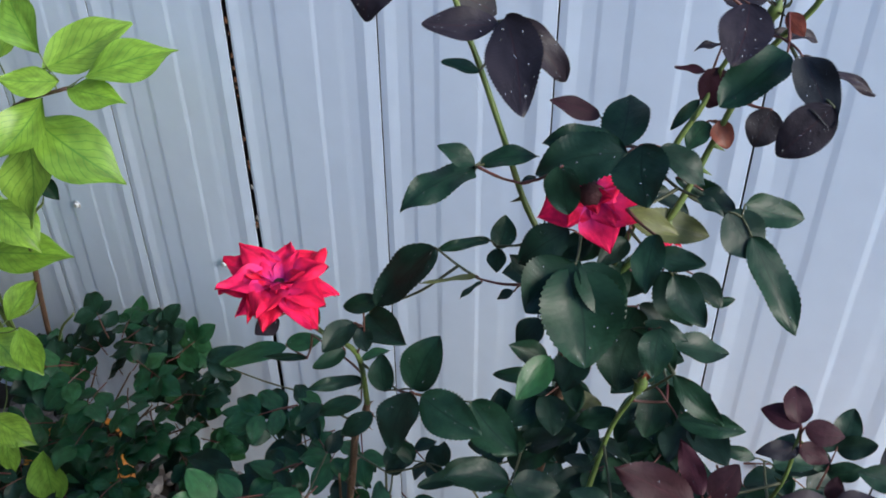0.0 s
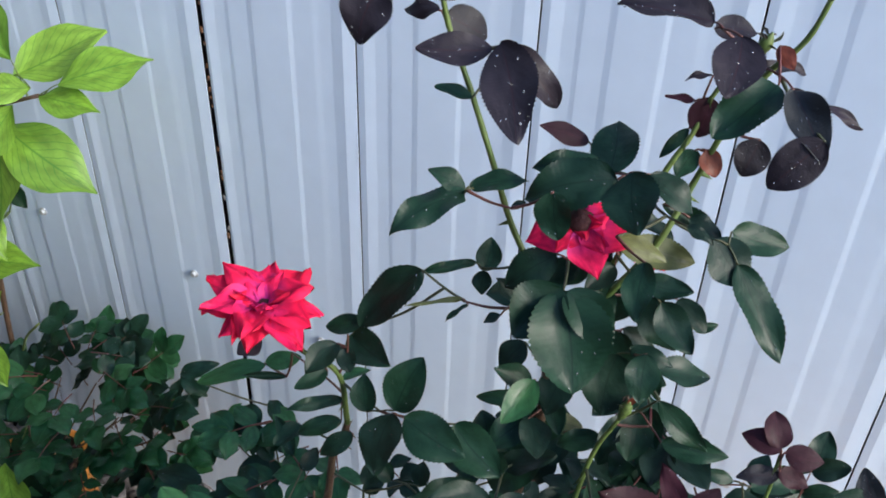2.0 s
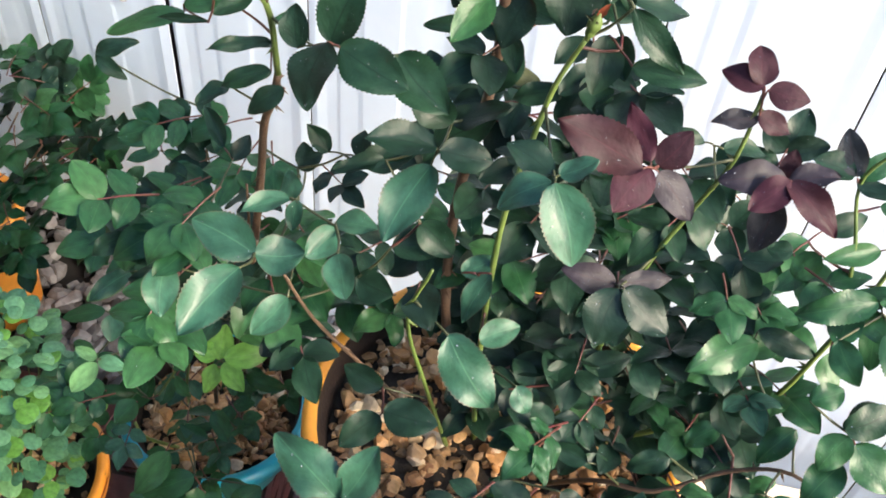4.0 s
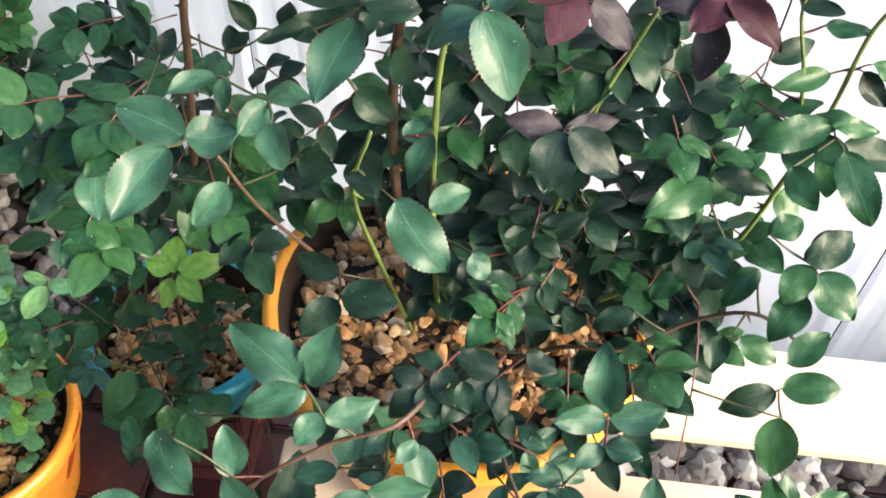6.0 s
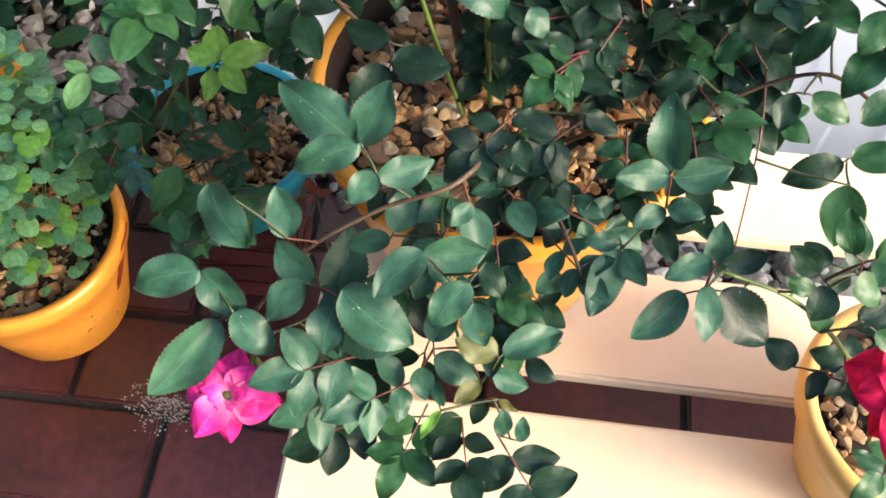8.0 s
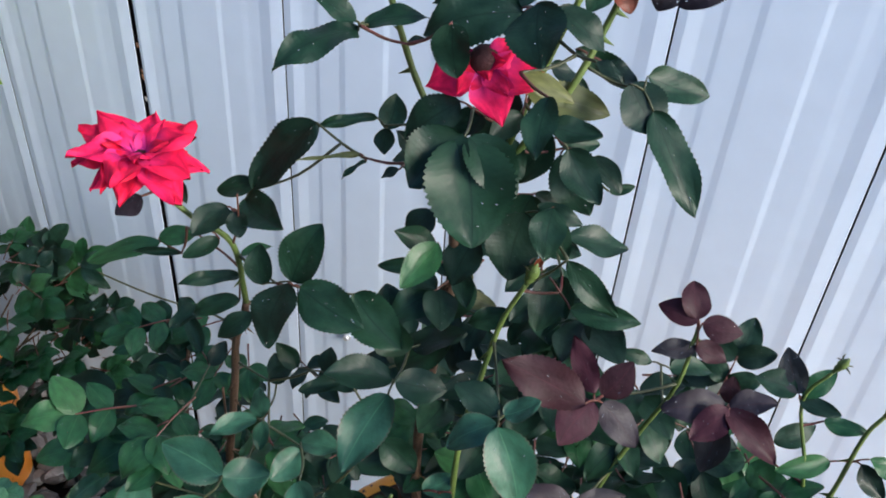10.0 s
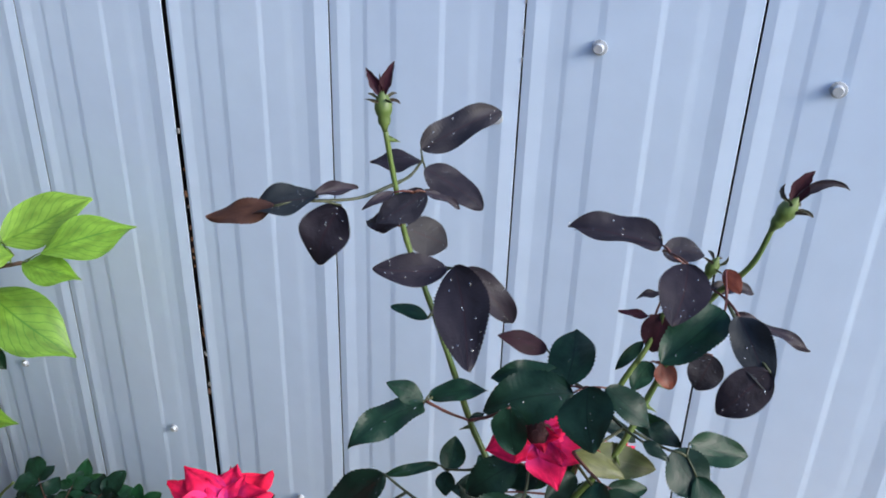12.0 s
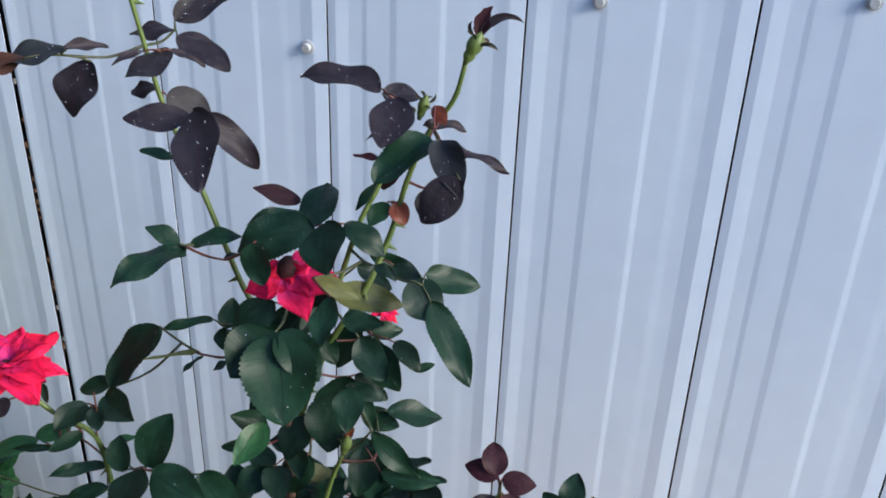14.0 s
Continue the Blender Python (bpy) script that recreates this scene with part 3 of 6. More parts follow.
def leaf(plant, mat, base, tip, wide=0.6, face=None, kind="rose"):
    """One leaf blade from its base to its tip; wide: its width against its length."""
    b, t = Vector(base), Vector(tip)
    kind = "long" if mat is LIME else kind
    n = face or (0.08 + lrng.uniform(-0.38, 0.38), -0.56 + lrng.uniform(-0.35, 0.3), 0.8)
    wide = min(wide, 0.80) if kind == "rose" else wide
    t = b + (t - b) * 1.12 if mat is LIME else t
    wide *= 1.3 if mat is LIME else 1.12 if mat is DUSK else 1.06
    x, y, z = axes(t - b, n)
    size = (t - b).length
    m = Matrix((x * wide * size, y * size, z * size)).transposed().to_4x4()
    m.translation = b - plant.location
    BASES.setdefault(plant.name, []).append(b)
    return share("leaf", leaf_choice(mat, kind, lrng), plant, m)


def smooth_path(pts, steps=5):
    p = [Vector(q) for q in pts]
    p = [p[0] * 2 - p[1]] + p + [p[-1] * 2 - p[-2]]
    out = []
    for a, b, c, d in zip(p, p[1:], p[2:], p[3:]):
        for i in range(steps):
            s = i / steps
            out.append(0.5 * ((2 * b) + (c - a) * s + (2 * a - 5 * b + 4 * c - d) * s * s + (3 * b - a - 3 * c + d) * s ** 3))
    return out + [p[-2]]


def tube(bm, pts, r0, r1, sides=8, steps=5):
    path = smooth_path(pts, steps)
    rings = []
    for i, q in enumerate(path):
        way = (path[min(i + 1, len(path) - 1)] - path[max(i - 1, 0)])
        x, y, z = axes(way, (0.3, -0.8, 0.5))
        r = r0 + (r1 - r0) * i / (len(path) - 1)
        r *= 1 + 0.06 * math.sin(i * 2.3)
        rings.append([bm.verts.new(q + (x * math.cos(2 * math.pi * k / sides) + z * math.sin(2 * math.pi * k / sides)) * r) for k in range(sides)])
    for a, b in zip(rings, rings[1:]):
        for k in range(sides):
            bm.faces.new((a[k], a[(k + 1) % sides], b[(k + 1) % sides], b[k]))
    bm.faces.new(rings[0][::-1])
    bm.faces.new(rings[-1])
    return path


WOOD = {}


def cane(plant, pts, r0, r1, mat=None, thorns=0, name="cane", keep=True):
    """A tapering stem through the given places, with a few hooked thorns."""
    bm = bmesh.new()
    o = plant.location
    path = tube(bm, [Vector(q) - o for q in pts], r0 * 0.62, r1 * 0.66)
    rg = random.Random(len(pts) * 7 + int(pts[0][0] * 1000))
    for i in range(thorns):
        q = path[rg.randrange(1, len(path) - 1)]
        a = rg.uniform(0, 6.28)
        out = Vector((math.cos(a), math.sin(a), -0.35)).normalized()
        x, y, z = axes(out, (0, 0, 1))
        base = [bm.verts.new(q + out * r1 * 0.5 + (x * math.cos(k * 2.094) * 0.6 + z * math.sin(k * 2.094)) * 0.0028) for k in range(3)]
        tip = bm.verts.new(q + out * (r0 + 0.006))
        for k in range(3):
            bm.faces.new((base[k], base[(k + 1) % 3], tip))
    if keep:
        WOOD.setdefault(plant.name, []).extend(q + o for q in path)
    return part(name, bm, mat or STEM, plant, smooth=True)


def stalks(plant, mat=None, reach=0.03):
    """Thin leaf stalks: leaves whose bases lie close together share one, which runs to the nearest stem or to a stalk already there."""
    left = list(BASES.get(plant.name, []))
    wood = list(WOOD.get(plant.name, []))
    o = plant.location
    groups = []
    while left:
        a = left.pop(0)
        groups.append([a] + [q for q in left if (q - a).length < reach])
        left = [q for q in left if (q - a).length >= reach]
    middles = [sum(g, Vector()) / len(g) for g in groups]
    order = sorted(range(len(groups)), key=lambda i: min((q - middles[i]).length for q in wood))
    for i in order:
        c = middles[i]
        w = min(wood, key=lambda q: (q - c).length + 0.4 * max(0.0, q.z - c.z))
        d = (c - w).length
        bm = bmesh.new()
        mid = (c + w) / 2 + Vector((0, 0.06 * d, -0.10 * d))
        tube(bm, [w - o, mid - o, c - o], 0.0013, 0.0009, 5, 4)
        for q in groups[i]:
            if (q - c).length > 0.003:
                tube(bm, [c - o, (c + q) / 2 - o + Vector((0, 0, 0.001)), q - o], 0.0009, 0.0007, 5, 2)
        part("leaf_stalk", bm, mat or (STALK if d < 0.035 else TWIG), plant, smooth=True)
        wood += [c, mid]


def spray(plant, mat, root, way, size, n=5, rg=lrng, wide=0.6, up=(0.1, -0.45, 0.85)):
    """A compound leaf: an end leaflet and pairs along the stalk."""
    r, w = Vector(root), Vector(way).normalized()
    x, y, z = axes(w, up)
    bm = bmesh.new()
    o = plant.location
    length = size * (0.75 if n == 3 else 1.25)
    end = r + y * length - z * 0.1 * length
    tube(bm, [r - o, (r + end) / 2 + z * 0.06 * length - o, end - o], 0.0011, 0.0007, 5, 3)
    part("leaf_stalk", bm, STALK, plant)
    leaf(plant, mat, end, end + y * size - z * size * rg.uniform(0.1, 0.4), wide * rg.uniform(0.9, 1.15), z)
    for k in range((n - 1) // 2):
        at = r + (end - r) * (0.92 - 0.5 * k)
        for s in (-1, 1):
            d = (x * s + y * rg.uniform(0.3, 0.7) + z * rg.uniform(-0.35, 0.2)).normalized()
            leaf(plant, mat, at, at + d * size * rg.uniform(0.75, 1.0), wide * rg.uniform(0.9, 1.15), z + x * s * rg.uniform(-0.3, 0.3))


def flower(plant, centre, axis, radius, mat, whorls, core=0.12, core_mat=None, seed=1, label="", girth=(0.42, 0.62), point=1.25, turn=0.0, reach_up=2.0):
    """A rose: whorls of (count, degrees off the axis, length against the radius), round a small core; reach_up: petals that would point higher have fallen."""
    rg = random.Random(seed)
    x, z, y = axes(axis, (0.2, -1, 0.1))
    bm = bmesh.new()
    bmesh.ops.create_icosphere(bm, subdivisions=2, radius=radius * core)
    head = part("flower", bm, core_mat or CORE, plant, label, smooth=True)
    head.location = Vector(centre) - plant.location
    meshes = [petal_mesh(mat, seed * 10 + i, point) for i in range(4)]
    for wi, (count, lean, length) in enumerate(whorls):
        for k in range(count):
            a = radians(turn) + 2 * math.pi * (k + 0.5 * (wi % 2)) / count + rg.uniform(-0.25, 0.25)
            out = x * math.cos(a) + y * math.sin(a)
            if out.z > reach_up:
                continue
            t = radians(lean + rg.uniform(-12, 12))
            way = z * math.cos(t) + out * math.sin(t)
            up = z * math.sin(t) - out * math.cos(t)
            px, py, pz = axes(way, up)
            s = radius * length * rg.uniform(0.85, 1.12)
            wide = s * rg.uniform(*girth)
            m = Matrix((px * wide, py * s, pz * s)).transposed().to_4x4()
            m.translation = out * radius * 0.04
            share("petal", rg.choice(meshes), head, m)
    return head


def sepal_mesh(mat, bend, wide, seed):
    """A pointed sepal, 1 long and wide across, curving sideways along its length, its rim ragged."""
    rg = random.Random(seed)
    bm = bmesh.new()
    uvl = bm.loops.layers.uv.new("UVMap")
    rows, cols = 14, 5
    at, grid = Vector((0.0, 0.0, 0.0)), []
    for i in range(rows + 1):
        v = i / rows
        turn = bend * v ** 1.5
        ahead, across = Vector((math.sin(turn), math.cos(turn), 0)), Vector((math.cos(turn), -math.sin(turn), 0))
        half = wide * max(0.02, 0.5 * math.sin(math.pi * (0.06 + 0.94 * v) ** 0.85) ** 0.8 * rg.uniform(0.85, 1.15))
        grid.append([bm.verts.new(at + across * (half * u) + Vector((0, 0, 0.5 * half * u * u - 0.10 * v * v))) for u in (-1, -0.5, 0, 0.5, 1)])
        at = at + ahead / rows
    for i in range(rows):
        for j in range(cols - 1):
            f = bm.faces.new((grid[i][j], grid[i][j + 1], grid[i + 1][j + 1], grid[i + 1][j]))
            f.smooth = True
            for lp, (a, b) in zip(f.loops, ((i, j), (i, j + 1), (i + 1, j + 1), (i + 1, j))):
                lp[uvl].uv = (b / (cols - 1), a / rows)
    me = bpy.data.meshes.new("sepal")
    bm.to_mesh(me)
    bm.free()
    me.materials.append(mat)
    return me


def hip(plant, foot, axis, size, sepals=5, petals=(), label="green rose hip with curled sepals"):
    """A green hip with the closed bud above it, small hooked sepals round it and a few leafy ones on top (material, sideways, up, length, width, bend)."""
    x, z, y = axes(axis, (0.2, -1, 0.1))
    bm = bmesh.new()
    outline = ((0.10, 0.02), (0.160, 0.11), (0.175, 0.21), (0.160, 0.285), (0.205, 0.36), (0.240, 0.50), (0.220, 0.66), (0.150, 0.80), (0.085, 0.92), (0.04, 1.0))
    lp = lathe(bm, [(0.0016, -0.12 * size)] + [(r * size, h * size) for r, h in outline], 14)
    bm.faces.new(lp[0][::-1])
    bm.faces.new(lp[-1])
    turn = Matrix((x, y, z)).transposed()
    for v in bm.verts:
        v.co = turn @ v.co
    head = part("bud", bm, STEM, plant, label, smooth=True)
    head.location = Vector(foot) - plant.location
    rg = random.Random(int(abs(foot[0]) * 1e4))
    hooks = [sepal_mesh(SEPAL, b, 0.26, 3 + i) for i, b in enumerate((1.2, -1.3, 1.7))]
    for k in range(sepals):
        a = 2 * math.pi * (k + rg.uniform(-0.2, 0.2)) / sepals
        out = x * math.cos(a) + y * math.sin(a)
        way = z * rg.uniform(0.2, 1.3) + out
        px, py, pz = axes(way, y)
        s = size * rg.uniform(0.28, 0.52)
        m = Matrix((px * s, py * s, pz * s)).transposed().to_4x4()
        m.translation = z * size * rg.uniform(0.58, 0.78) + out * size * 0.15
        share("sepal", rg.choice(hooks), head, m)
    for k, (mat, dx, dz, s, wide, bend) in enumerate(petals):
        px, py, pz = axes(z * dz + x * dx, y)
        m = Matrix((px * s, py * s, pz * s)).transposed().to_4x4()
        m.translation = z * size * 0.84 + y * size * 0.04
        share("sepal", sepal_mesh(mat, bend, wide, 20 + k), head, m)
    return head


def plant_at(name, x, y, z, label, category):
    p = tagged(new(name), label, category, "roses along the fence" if name == "rose_bush" else "")
    p.location = (x, y, z)
    return p


# ---- the tall rose in the yellow pot ----
rose = plant_at("rose_bush", -0.03, 0.63, 0.505, "tall rose bush with dusky purple young leaves in a yellow pot", "rose bush")
cane(rose, [(-0.06, 0.64, 0.495), (-0.088, 0.65, 0.66), (-0.09, 0.65, 0.80), (-0.071, 0.64, 0.937), (-0.068, 0.635, 1.02), (-0.075, 0.625, 1.09)], 0.008, 0.0055, BARK, 16)
cane(rose, [(-0.075, 0.625, 1.09), (-0.095, 0.645, 1.109), (-0.113, 0.650, 1.138), (-0.130, 0.650, 1.185), (-0.150, 0.650, 1.238), (-0.167, 0.650, 1.279), (-0.175, 0.648, 1.321), (-0.18, 0.643, 1.362)], 0.0042, 0.0026, STEM, 5)
cane(rose, [(-0.071, 0.64, 0.98), (-0.04, 0.65, 1.08), (-0.008, 0.66, 1.142), (0.006, 0.68, 1.186), (0.019, 0.68, 1.233), (0.034, 0.68, 1.272), (0.053, 0.68, 1.301), (0.061, 0.68, 1.33)], 0.0045, 0.0026, STEM, 5)
cane(rose, [(-0.04, 0.65, 1.10), (-0.014, 0.66, 1.194), (0.0, 0.67, 1.229), (0.006, 0.68, 1.252), (0.024, 0.68, 1.29)], 0.0036, 0.0022, STEM, 3)
cane(rose, [(-0.03, 0.62, 0.50), (-0.03, 0.58, 0.70), (-0.028, 0.57, 0.869), (-0.022, 0.59, 0.94), (-0.015, 0.60, 0.988), (-0.001, 0.60, 1.030)], 0.0045, 0.0026, STEM, 4)
cane(rose, [(0.03, 0.63, 0.50), (0.06, 0.64, 0.68), (0.078, 0.63, 0.82), (0.095, 0.64, 0.88), (0.112, 0.645, 0.94), (0.114, 0.655, 0.99)], 0.0045, 0.0022, STEM, 5)
cane(rose, [(0.05, 0.65, 0.50), (0.15, 0.66, 0.60), (0.214, 0.67, 0.66), (0.241, 0.68, 0.773), (0.254, 0.70, 0.82), (0.256, 0.70, 0.892), (0.263, 0.70, 0.923)], 0.0048, 0.0024, STEM, 7)
cane(rose, [(0.241, 0.68, 0.773), (0.225, 0.69, 0.85), (0.205, 0.70, 0.91), (0.217, 0.70, 0.95)], 0.003, 0.002, STEM, 2)
cane(rose, [(0.04, 0.60, 0.50), (0.10, 0.585, 0.58), (0.152, 0.58, 0.608), (0.203, 0.60, 0.65), (0.25, 0.60, 0.68), (0.30, 0.58, 0.67)], 0.0042, 0.0024, BARK, 6)
cane(rose, [(0.203, 0.61, 0.66), (0.215, 0.57, 0.62), (0.222, 0.50, 0.56)], 0.002, 0.0012, STALK)
cane(rose, [(0.0, 0.58, 0.50), (0.01, 0.48, 0.63), (-0.007, 0.42, 0.651), (-0.057, 0.40, 0.625), (-0.111, 0.36, 0.593), (-0.146, 0.33, 0.535), (-0.184, 0.30, 0.484)], 0.0042, 0.002, BARK, 6)
cane(rose, [(0.02, 0.56, 0.50), (0.06, 0.47, 0.60), (0.09, 0.42, 0.62), (0.11, 0.40, 0.60)], 0.0036, 0.002, BARK, 4)
cane(rose, [(0.0, 0.57, 0.50), (-0.02, 0.46, 0.60), (0.0, 0.38, 0.58), (0.03, 0.34, 0.55)], 0.0036, 0.002, STEM, 4)
cane(rose, [(-0.121, 0.345, 0.58), (-0.135, 0.32, 0.54), (-0.150, 0.285, 0.475)], 0.0026, 0.0022, STEM, 2)
cane(rose, [(-0.08, 0.62, 0.50), (-0.14, 0.58, 0.62), (-0.17, 0.54, 0.72), (-0.19, 0.52, 0.80)], 0.004, 0.002, BARK, 6)
cane(rose, [(-0.05, 0.60, 0.50), (-0.07, 0.56, 0.66), (-0.08, 0.53, 0.78), (-0.06, 0.52, 0.86)], 0.004, 0.002, STEM, 5)
leaf(rose, DUSK, (-0.205, 0.600, 1.326), (-0.245, 0.577, 1.318), 0.48)
leaf(rose, BROWN, (-0.226, 0.582, 1.323), (-0.268, 0.567, 1.312), 0.34)
leaf(rose, DUSK, (-0.209, 0.600, 1.326), (-0.192, 0.630, 1.323), 0.25)
leaf(rose, DUSK, (-0.197, 0.615, 1.315), (-0.206, 0.594, 1.280), 0.74)
leaf(rose, DUSK, (-0.154, 0.650, 1.319), (-0.175, 0.620, 1.306), 0.60)
leaf(rose, DUSK, (-0.156, 0.650, 1.319), (-0.132, 0.660, 1.309), 0.22)
leaf(rose, DUSK, (-0.172, 0.640, 1.319), (-0.185, 0.620, 1.313), 0.26)
leaf(rose, DUSK, (-0.178, 0.660, 1.283), (-0.210, 0.670, 1.275), 0.35)
leaf(rose, DUSK, (-0.171, 0.680, 1.324), (-0.210, 0.678, 1.319), 0.38)
leaf(rose, DUSK, (-0.176, 0.690, 1.329), (-0.134, 0.735, 1.352), 0.34, (0.1, -0.75, 0.65))
leaf(rose, DUSK, (-0.168, 0.680, 1.321), (-0.123, 0.678, 1.302), 0.45)
leaf(rose, DUSK, (-0.180, 0.675, 1.274), (-0.156, 0.700, 1.253), 0.62)
leaf(rose, DUSK, (-0.126, 0.625, 1.280), (-0.170, 0.605, 1.281), 0.42)
leaf(rose, DUSK, (-0.117, 0.615, 1.290), (-0.085, 0.561, 1.257), 0.45)
leaf(rose, DUSK, (-0.114, 0.625, 1.285), (-0.081, 0.641, 1.241), 0.33)
leaf(rose, DEEP, (-0.128, 0.600, 1.257), (-0.152, 0.596, 1.263), 0.40)
leaf(rose, WINE, (-0.070, 0.680, 1.200), (-0.101, 0.660, 1.215), 0.41)
leaf(rose, DUSK, (-0.002, 0.680, 1.302), (-0.061, 0.670, 1.309), 0.40)
leaf(rose, DUSK, (-0.001, 0.680, 1.298), (0.024, 0.694, 1.295), 0.58)
leaf(rose, DUSK, (0.018, 0.660, 1.304), (0.019, 0.625, 1.281), 0.68)
leaf(rose, WINE, (0.006, 0.680, 1.252), (0.003, 0.670, 1.227), 0.93)
leaf(rose, WINE, (-0.003, 0.680, 1.248), (-0.023, 0.676, 1.249), 0.31)
leaf(rose, DEEP, (0.045, 0.655, 1.281), (0.017, 0.620, 1.255), 0.59)
leaf(rose, DUSK, (0.054, 0.650, 1.282), (0.080, 0.615, 1.260), 0.43)
leaf(rose, DUSK, (0.078, 0.620, 1.269), (0.055, 0.609, 1.237), 0.59)
leaf(rose, DUSK, (0.050, 0.665, 1.273), (0.099, 0.674, 1.256), 0.18)
leaf(rose, DUSK, (0.031, 0.680, 1.279), (0.059, 0.698, 1.274), 0.27)
leaf(rose, RUSTY, (0.039, 0.680, 1.295), (0.051, 0.670, 1.286), 0.59)
leaf(rose, RUSTY, (0.010, 0.680, 1.214), (0.021, 0.673, 1.200), 0.81)
leaf(rose, DUSK, (0.042, 0.680, 1.230), (0.036, 0.670, 1.206), 0.88)
leaf(rose, DUSK, (0.004, 0.680, 1.267), (-0.012, 0.673, 1.264), 0.30)
leaf(rose, DEEP, (-0.004, 0.680, 1.227), (-0.018, 0.668, 1.207), 0.30)
leaf(rose, DEEP, (0.003, 0.680, 1.212), (-0.003, 0.660, 1.200), 0.66)
leaf(rose, DEEP, (-0.046, 0.650, 1.196), (-0.054, 0.695, 1.213), 0.68)
leaf(rose, DEEP, (-0.038, 0.640, 1.200), (-0.094, 0.617, 1.183), 0.55)
leaf(rose, DEEP, (-0.051, 0.660, 1.192), (-0.097, 0.640, 1.194), 0.45)
leaf(rose, DEEP, (-0.029, 0.640, 1.208), (-0.013, 0.605, 1.185), 0.86)
leaf(rose, DEEP, (-0.072, 0.610, 1.198), (-0.063, 0.600, 1.168), 0.77)
leaf(rose, DEEP, (-0.019, 0.650, 1.204), (0.015, 0.650, 1.184), 0.55)
leaf(rose, DEEP, (-0.011, 0.680, 1.165), (0.029, 0.700, 1.135), 0.29)
leaf(rose, DEEP, (0.039, 0.670, 1.163), (0.078, 0.690, 1.149), 0.49)
leaf(rose, DEEP, (0.030, 0.660, 1.160), (0.059, 0.650, 1.136), 0.87)
leaf(rose, DEEP, (0.049, 0.655, 1.148), (0.092, 0.624, 1.101), 0.36)
leaf(rose, DEEP, (-0.135, 0.621, 1.178), (-0.098, 0.636, 1.187), 0.42)
leaf(rose, DEEP, (-0.136, 0.615, 1.175), (-0.168, 0.563, 1.166), 0.39)
leaf(rose, DEEP, (-0.130, 0.600, 1.189), (-0.155, 0.595, 1.201), 0.50)
leaf(rose, DEEP, (-0.133, 0.655, 1.081), (-0.135, 0.675, 1.100), 0.70)
leaf(rose, DEEP, (-0.130, 0.650, 1.086), (-0.128, 0.640, 1.070), 1.00)
leaf(rose, DEEP, (-0.134, 0.640, 1.099), (-0.169, 0.615, 1.095), 0.20)
leaf(rose, DEEP, (-0.166, 0.612, 1.101), (-0.211, 0.593, 1.043), 0.41)
leaf(rose, DEEP, (-0.210, 0.600, 1.044), (-0.241, 0.592, 1.032), 0.45)
leaf(rose, OLIVE, (-0.132, 0.610, 1.087), (-0.167, 0.584, 1.088), 0.10)
leaf(rose, DEEP, (-0.127, 0.610, 1.083), (-0.140, 0.597, 1.072), 0.20)
leaf(rose, DEEP, (-0.221, 0.600, 1.025), (-0.174, 0.575, 1.032), 0.50)
leaf(rose, OLIVE, (-0.027, 0.610, 1.177), (0.008, 0.616, 1.164), 0.40)
leaf(rose, DEEP, (-0.003, 0.590, 1.177), (0.002, 0.558, 1.155), 0.50)
leaf(rose, DEEP, (-0.004, 0.610, 1.147), (0.028, 0.613, 1.147), 0.52)
leaf(rose, DEEP, (0.009, 0.610, 1.134), (0.037, 0.595, 1.111), 0.58)
leaf(rose, DEEP, (-0.070, 0.630, 1.135), (-0.101, 0.611, 1.107), 0.58)
leaf(rose, DEEP, (-0.055, 0.640, 1.122), (-0.077, 0.629, 1.112), 0.70)
leaf(rose, DEEP, (-0.030, 0.640, 1.131), (-0.044, 0.617, 1.120), 0.58)
leaf(rose, DEEP, (-0.043, 0.650, 1.104), (-0.026, 0.645, 1.078), 0.57)
leaf(rose, DEEP, (0.013, 0.630, 1.185), (0.032, 0.626, 1.179), 0.42)
leaf(rose, DEEP, (-0.100, 0.610, 1.177), (-0.092, 0.617, 1.181), 0.50)
leaf(rose, DEEP, (-0.056, 0.600, 1.131), (-0.078, 0.570, 1.102), 0.85)
leaf(rose, DEEP, (-0.056, 0.600, 1.129), (-0.030, 0.560, 1.078), 0.76)
leaf(rose, DEEP, (-0.052, 0.600, 1.130), (-0.015, 0.590, 1.101), 0.60)
leaf(rose, MID, (-0.067, 0.600, 1.040), (-0.079, 0.565, 1.023), 0.54)
leaf(rose, DEEP, (-0.073, 0.610, 1.025), (-0.099, 0.597, 1.041), 0.54)
leaf(rose, DEEP, (-0.074, 0.610, 1.009), (-0.113, 0.600, 1.003), 0.30)
leaf(rose, DEEP, (-0.007, 0.620, 1.079), (0.026, 0.620, 1.075), 0.41)
leaf(rose, DEEP, (0.008, 0.600, 1.096), (0.013, 0.574, 1.074), 0.65)
leaf(rose, DEEP, (0.010, 0.620, 1.074), (0.020, 0.612, 1.046), 0.37)
leaf(rose, DEEP, (0.023, 0.600, 1.059), (0.063, 0.601, 1.023), 0.32)
leaf(rose, DEEP, (0.031, 0.600, 1.019), (0.078, 0.607, 1.019), 0.37)
leaf(rose, DEEP, (-0.014, 0.620, 1.071), (-0.015, 0.600, 1.026), 0.75)
leaf(rose, DEEP, (-0.053, 0.640, 1.021), (-0.060, 0.614, 0.993), 0.70)
leaf(rose, DEEP, (0.009, 0.620, 1.023), (0.011, 0.598, 0.990), 0.59)
leaf(rose, DEEP, (0.016, 0.630, 1.019), (0.028, 0.609, 1.000), 0.61)
leaf(rose, DEEP, (-0.056, 0.650, 0.973), (-0.071, 0.630, 0.939), 0.66)
